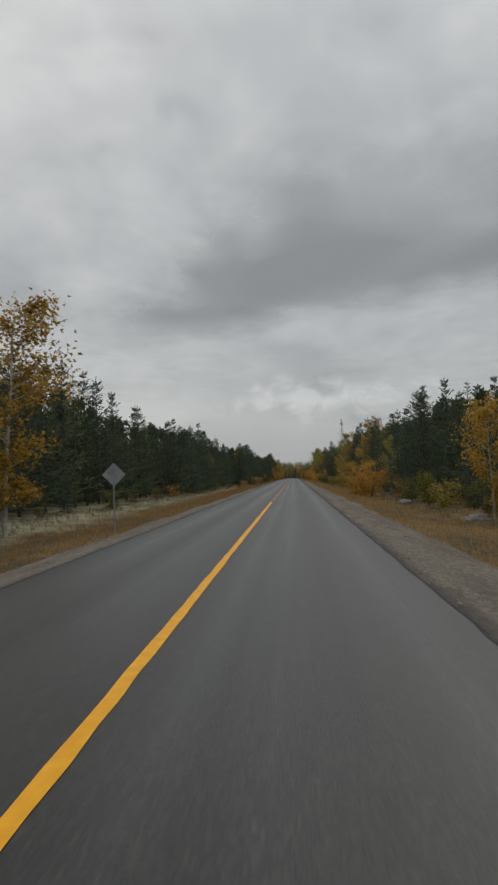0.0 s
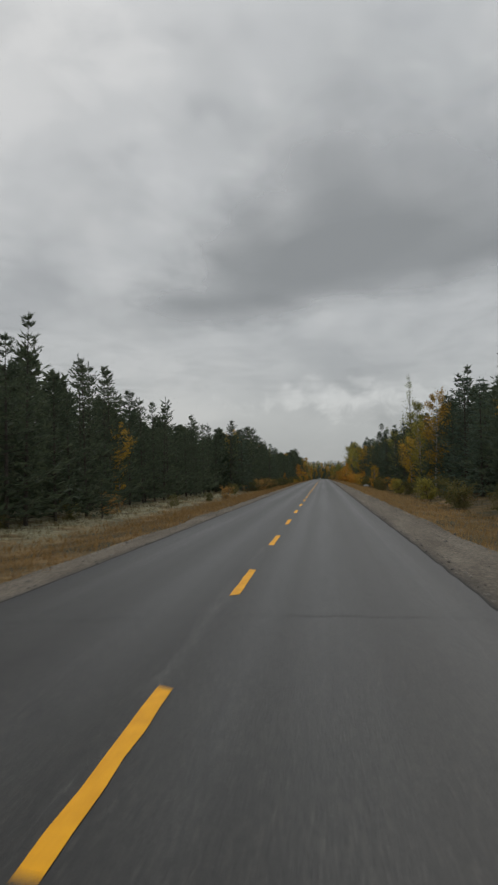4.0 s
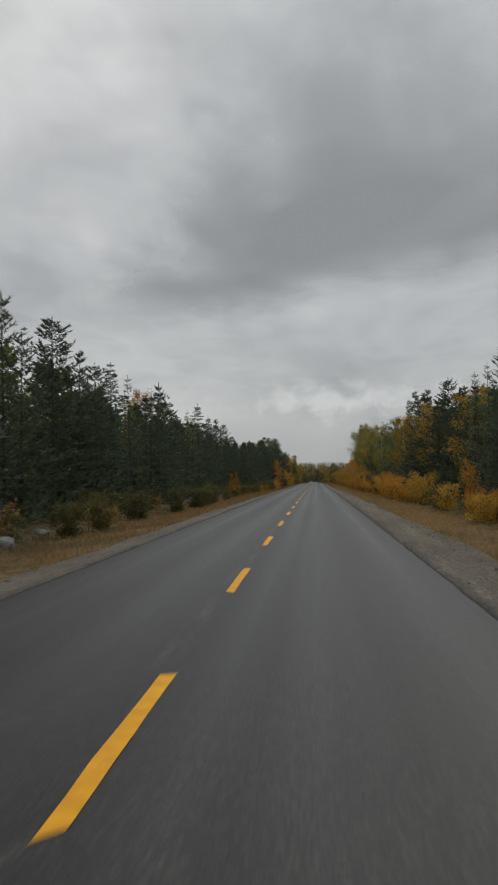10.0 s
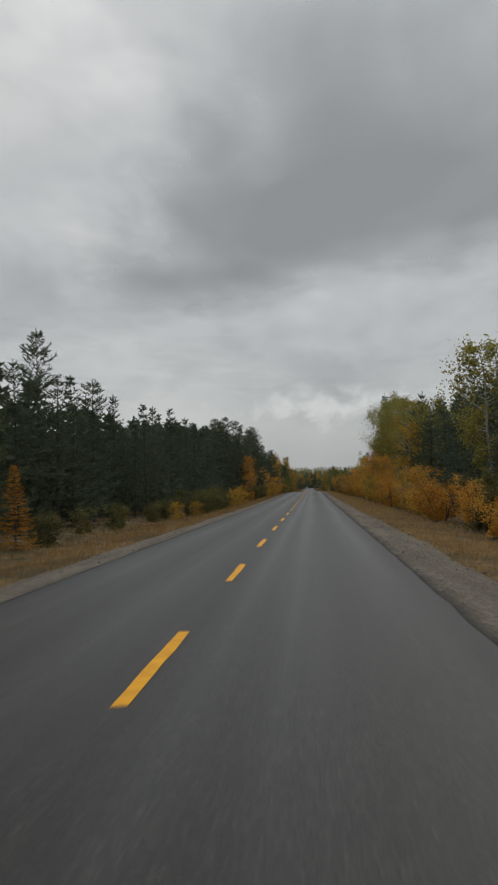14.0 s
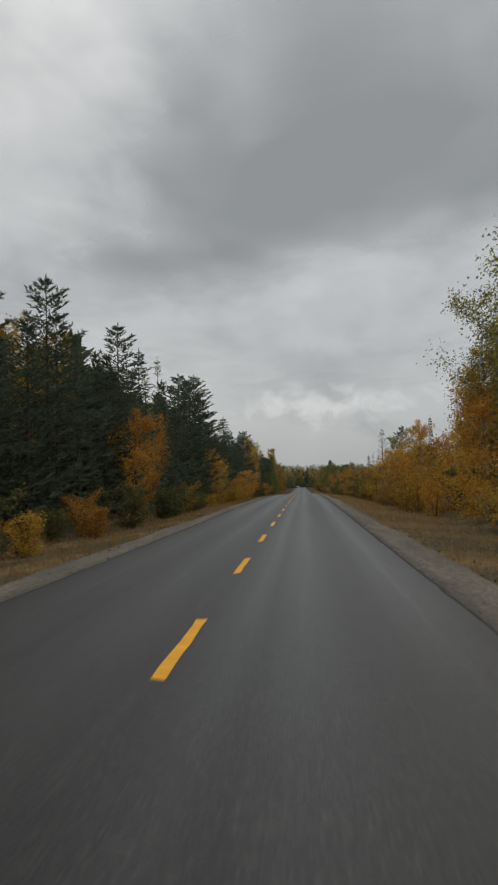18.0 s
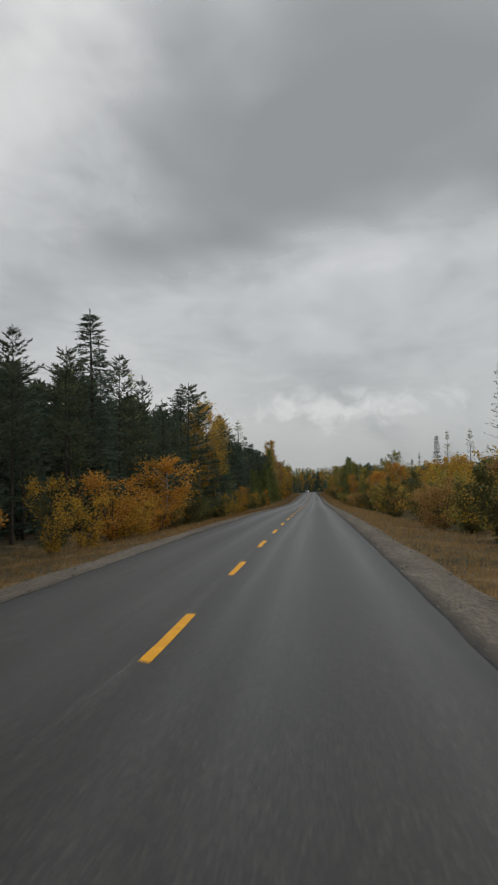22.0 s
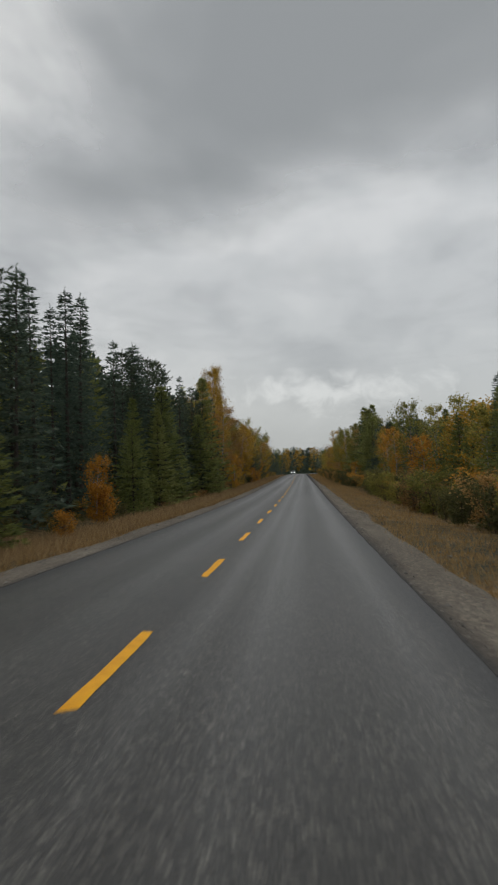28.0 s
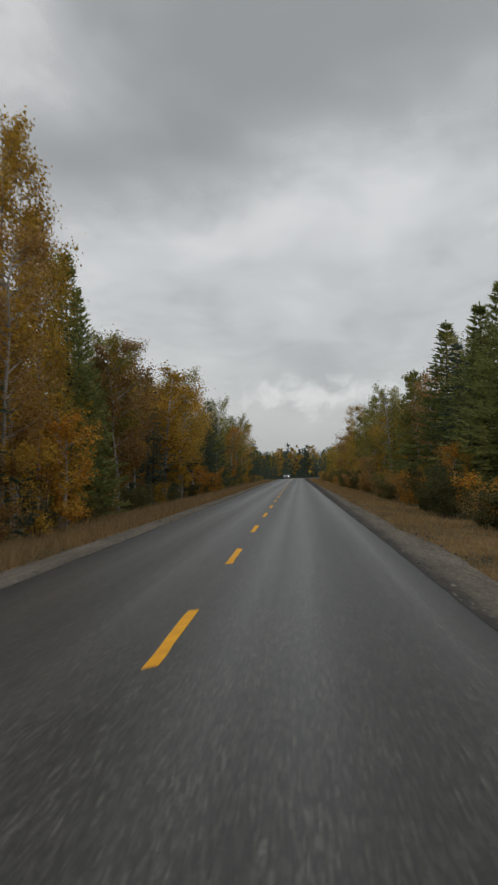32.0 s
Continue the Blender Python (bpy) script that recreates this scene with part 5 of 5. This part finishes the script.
def road_sign(s, off, centre, side, face, label, arrow):
    x, y = along(s, off)
    z = ground_height(x, y)
    root = tagged(new("road_sign"), label, "road sign")
    root.matrix_basis = pose(x, y, z, 0, 0, 2)
    bm = bmesh.new()
    high = level(y) + centre - z
    for dx in (-0.025, 0.025):
        box(bm, (0.008, 0.03, high + 0.75), (dx, 0.03, (high + 0.35) / 2 - 0.2))
    box(bm, (0.05, 0.006, high + 0.75), (0, 0.045, (high + 0.35) / 2 - 0.2))
    part("post", bm, STEEL, root)
    plate = part("plate", diamond(side, 0.006), face, root)
    plate.location = (0, 0 if arrow else 0.06, high)
    for dz in (-0.18, 0.18):
        bm = bmesh.new()
        bmesh.ops.create_cone(bm, cap_ends=True, segments=8, radius1=0.012, radius2=0.012, depth=0.03, matrix=pose(0, 0.0, high + dz, 90))
        part("bolt", bm, STEEL, root)
    if arrow:
        bm = bmesh.new()
        pts = [Vector((-0.06, -0.012, -0.26)), Vector((-0.06, -0.012, -0.04)), Vector((0.0, -0.012, 0.08)), Vector((0.12, -0.012, 0.14))]
        for p, q in zip(pts, pts[1:]):
            d = (q - p).normalized()
            w = Vector((-d.z, 0, d.x)) * 0.035
            bm.faces.new([bm.verts.new(v) for v in (p - w, q - w + d * 0.02, q + w + d * 0.02, p + w)])
        bm.faces.new([bm.verts.new(v) for v in (Vector((0.12, -0.012, 0.04)), Vector((0.26, -0.012, 0.17)), Vector((0.09, -0.012, 0.26)))])
        part("arrow", bm, SIGN_BLACK, plate)
    return root


road_sign(25.6, -5.4, 1.86, 0.64, STEEL, "grey back of a diamond warning sign on a steel post", False)
road_sign(1006.0, 4.9, 1.9, 0.75, SIGN_YELLOW, "yellow diamond curve warning sign on a steel post", True)


# the oncoming car, waiting far down the road
def glow(name, colour, power):
    m, n, l, out = material(name)
    e = n.new("ShaderNodeEmission")
    e.inputs[0].default_value, e.inputs[1].default_value = (*colour, 1), power
    l.new(e.outputs[0], out.inputs[0])
    return m


CAR_PAINT = plain("silver_car_paint", (0.42, 0.43, 0.44), (0.50, 0.51, 0.52), 1.0, 0.3, 0.5, 0.3, relief=0.0)
GLASS = plain("dark_car_glass", (0.015, 0.018, 0.02), (0.025, 0.028, 0.03), 1.0, 0.08, 0.6, relief=0.0)
RUBBER = plain("tyre_rubber", (0.015, 0.015, 0.015), (0.03, 0.03, 0.03), 9.0, 0.85, 0.2)
LAMP = glow("lit_headlamp", (1.0, 0.95, 0.85), 14.0)


def loft(sections):
    """Skin over cross sections given as (y, half width low, half width high, z low, z high)."""
    bm = bmesh.new()
    rings = []
    for y, wl, wh, zl, zh in sections:
        ring = [(-wl, zl), (-wl * 1.0, zl + 0.35 * (zh - zl)), (-wh, zh - 0.06), (-wh * 0.92, zh), (wh * 0.92, zh), (wh, zh - 0.06), (wl * 1.0, zl + 0.35 * (zh - zl)), (wl, zl)]
        rings.append([bm.verts.new((x, y, z)) for x, z in ring])
    for a, b in zip(rings, rings[1:]):
        for i in range(8):
            j = (i + 1) % 8
            bm.faces.new((a[i], a[j], b[j], b[i]))
    bm.faces.new(rings[0])
    bm.faces.new(rings[-1][::-1])
    bmesh.ops.recalc_face_normals(bm, faces=bm.faces)
    return bm


def build_car(s, off):
    x, y = along(s, off)
    root = tagged(new("car"), "silver oncoming car with both headlights lit", "car")
    root.matrix_basis = pose(x, y, level(y) + camber(off), math.degrees(slope(s)), 0, 0)
    body = part("body", loft([(-2.2, 0.78, 0.74, 0.28, 0.72), (-2.0, 0.88, 0.84, 0.24, 0.88), (-1.0, 0.91, 0.87, 0.22, 0.98), (1.2, 0.91, 0.87, 0.22, 1.0), (2.0, 0.88, 0.84, 0.26, 0.98), (2.2, 0.80, 0.76, 0.34, 0.9)]), CAR_PAINT, root)
    part("cabin", loft([(-1.05, 0.82, 0.80, 0.93, 0.99), (-0.35, 0.80, 0.66, 0.93, 1.48), (1.0, 0.80, 0.66, 0.93, 1.50), (1.95, 0.80, 0.72, 0.93, 1.0)]), CAR_PAINT, root)
    bm = bmesh.new()
    bm.faces.new([bm.verts.new(v) for v in ((-0.70, -1.02, 1.01), (0.70, -1.02, 1.01), (0.58, -0.42, 1.445), (-0.58, -0.42, 1.445))])
    part("windscreen", bm, GLASS, root)
    for side in (-1, 1):
        bm = bmesh.new()
        bm.faces.new([bm.verts.new(v) for v in ((side * 0.808, -0.75, 1.02), (side * 0.808, 1.4, 1.02), (side * 0.69, 0.95, 1.42), (side * 0.69, -0.32, 1.42))])
        part("side_window", bm, GLASS, root)
        bm = bmesh.new()
        bmesh.ops.create_uvsphere(bm, u_segments=12, v_segments=8, radius=1.0, matrix=Matrix.Translation((side * 0.62, -2.13, 0.66)) @ Matrix.Diagonal((0.15, 0.09, 0.075, 1)))
        part("headlight", bm, LAMP, root, "lit headlight")
        bm = bmesh.new()
        box(bm, (0.18, 0.10, 0.13), (side * 0.98, -0.72, 1.04), 0.03)
        part("mirror", bm, CAR_PAINT, root)
        for wy in (-1.38, 1.38):
            bm = bmesh.new()
            bmesh.ops.create_cone(bm, cap_ends=True, segments=20, radius1=0.32, radius2=0.32, depth=0.21, matrix=pose(side * 0.80, wy, 0.32, 0, 90))
            bmesh.ops.bevel(bm, geom=[e for e in bm.edges if len(e.link_faces) == 2 and any(len(f.verts) > 4 for f in e.link_faces)], offset=0.03, segments=2, affect="EDGES")
            wheel = part("wheel", bm, RUBBER, root)
            bm = bmesh.new()
            bmesh.ops.create_cone(bm, cap_ends=True, segments=16, radius1=0.20, radius2=0.17, depth=0.03, matrix=pose(side * 0.915, wy, 0.32, 0, 90 * side))
            part("rim", bm, STEEL, wheel)
    bm = bmesh.new()
    box(bm, (1.0, 0.05, 0.16), (0, -2.2, 0.58), 0.02)
    part("grille", bm, GLASS, root)
    bm = bmesh.new()
    box(bm, (1.55, 0.12, 0.16), (0, -2.18, 0.36), 0.04)
    part("bumper", bm, SIGN_BLACK, root)
    return root


build_car(1034.0, -1.75)


def boulder(s, off, size):
    bm = bmesh.new()
    bmesh.ops.create_icosphere(bm, subdivisions=3, radius=1.0)
    for v in bm.verts:
        d = 1 + 0.35 * noise.noise(v.co * 1.3 + Vector((s, off, 0))) + 0.10 * noise.noise(v.co * 4 + Vector((s, 0, 0)))
        v.co = Vector((v.co.x * 1.3, v.co.y, v.co.z * 0.62)) * d * size
    x, y = along(s, off)
    me = bpy.data.meshes.new("boulder")
    bm.to_mesh(me)
    bm.free()
    me.materials.append(ROCK)
    ob = tagged(new("boulder", me), "pale grey granite boulder lying in the verge", "boulder", "boulders on the verge")
    ob.matrix_basis = pose(x, y, ground_height(x, y) + 0.1 * size, 0, 0, s * 37)


for s, off, size in ((244, 8.6, 0.5), (246, 9.4, 0.36), (258, -9.4, 0.4), (262, -10.2, 0.5), (268, -10.6, 0.34), (350, 6.6, 0.16), (58, 9.4, 0.4), (20, 8.2, 0.35), (33, 9.6, 0.45)):
    boulder(s, off, size)


def crack(s, a, b, bow, along_road=False):
    r = random.Random(int(s * 10))
    verts, faces = [], []
    n = 40
    for i in range(n + 1):
        u = i / n
        w = 0.006 + 0.010 * r.random()
        if along_road:
            ss, o = s + (b - a) * u, bow + 0.05 * math.sin(9 * u) + r.uniform(-0.04, 0.04)
            pair = ((ss, o - w), (ss, o + w))
        else:
            o, ss = a + (b - a) * u, s + bow * math.sin(math.pi * u) + r.uniform(-0.09, 0.09)
            pair = ((ss - w, o), (ss + w, o))
        for q, o2 in pair:
            x, y = along(q, o2)
            verts.append((x, y, level(y) + camber(o2) + 0.004))
    for i in range(n):
        faces.append((2 * i, 2 * i + 1, 2 * i + 3, 2 * i + 2))
    part("crack", mesh_of("crack", verts, faces, TAR), None, road, "dark crack across the asphalt")


for s, a, b, bow in ((260, -3.3, 3.3, -0.4), (289.6, -3.3, 0.4, 0.2), (407.7, -3.2, 3.3, 0.15), (450, -3.3, 3.3, 0.3), (506.6, 1.6, 3.3, 0.1), (579.3, 0.6, 3.3, 0.1), (681, -3.3, -0.2, 0.8), (693, -3.3, 3.3, 0.2), (97, -3.2, 3.2, 0.2), (330, -3.3, 3.3, -0.3), (640, -1, 3.3, 0.2)):
    crack(s, a, b, bow)
crack(504.2, 0, 2.2, 1.55, True)


def loose_stones(name, count, label):
    """Chips of stone and broken asphalt, thickest along the asphalt's rim and where the gravel ends."""
    r = np.random.RandomState(31)
    v, f = [], []
    shape = ((1, 0, 0), (0, 1, 0), (-1, 0, 0), (0, -1, 0), (0, 0, 1), (0, 0, -1))
    sides = ((0, 1, 4), (1, 2, 4), (2, 3, 4), (3, 0, 4), (1, 0, 5), (2, 1, 5), (3, 2, 5), (0, 3, 5))
    for k in range(count):
        st = r.uniform(0, 860)
        side = 1 if r.uniform() < 0.6 else -1
        wide = 1.55 if side > 0 else 1.05
        across = abs(r.normal(0, 0.16)) if r.uniform() < 0.45 else wide * (0.55 + 0.55 * r.uniform())
        off = side * (3.43 + across)
        size = 0.012 + 0.045 * r.uniform() ** 3
        x, y = along(st, off)
        z = level(y) - 0.083 - 0.05 * across
        a, first = r.uniform(0, 6.283), len(v)
        for px, py, pz in shape:
            px, py, pz = px * r.uniform(0.7, 1.4) * size, py * r.uniform(0.7, 1.3) * size, pz * r.uniform(0.5, 0.8) * size
            v.append((x + px * math.cos(a) - py * math.sin(a), y + px * math.sin(a) + py * math.cos(a), z + pz))
        f += [tuple(first + q for q in t) for t in sides]
    return tagged(new(name, mesh_of(name, v, f, CHIPS)), label, "stones", kind="stuff")


CHIPS = leafy("stone_chips", (0.045, 0.042, 0.038), (0.14, 0.125, 0.105), (0.30, 0.275, 0.24), 0.3, 0.0)
loose_stones("loose_stones", 9000, "loose chips of stone and broken asphalt on the shoulder")


def clearing(r):
    return along(r.uniform(5, 235), -r.uniform(9.0, 16.0))


tufts("lichen_tufts", 9000, clearing, LICHEN, 0.12, "pale lichen and dead grass in the clearing")
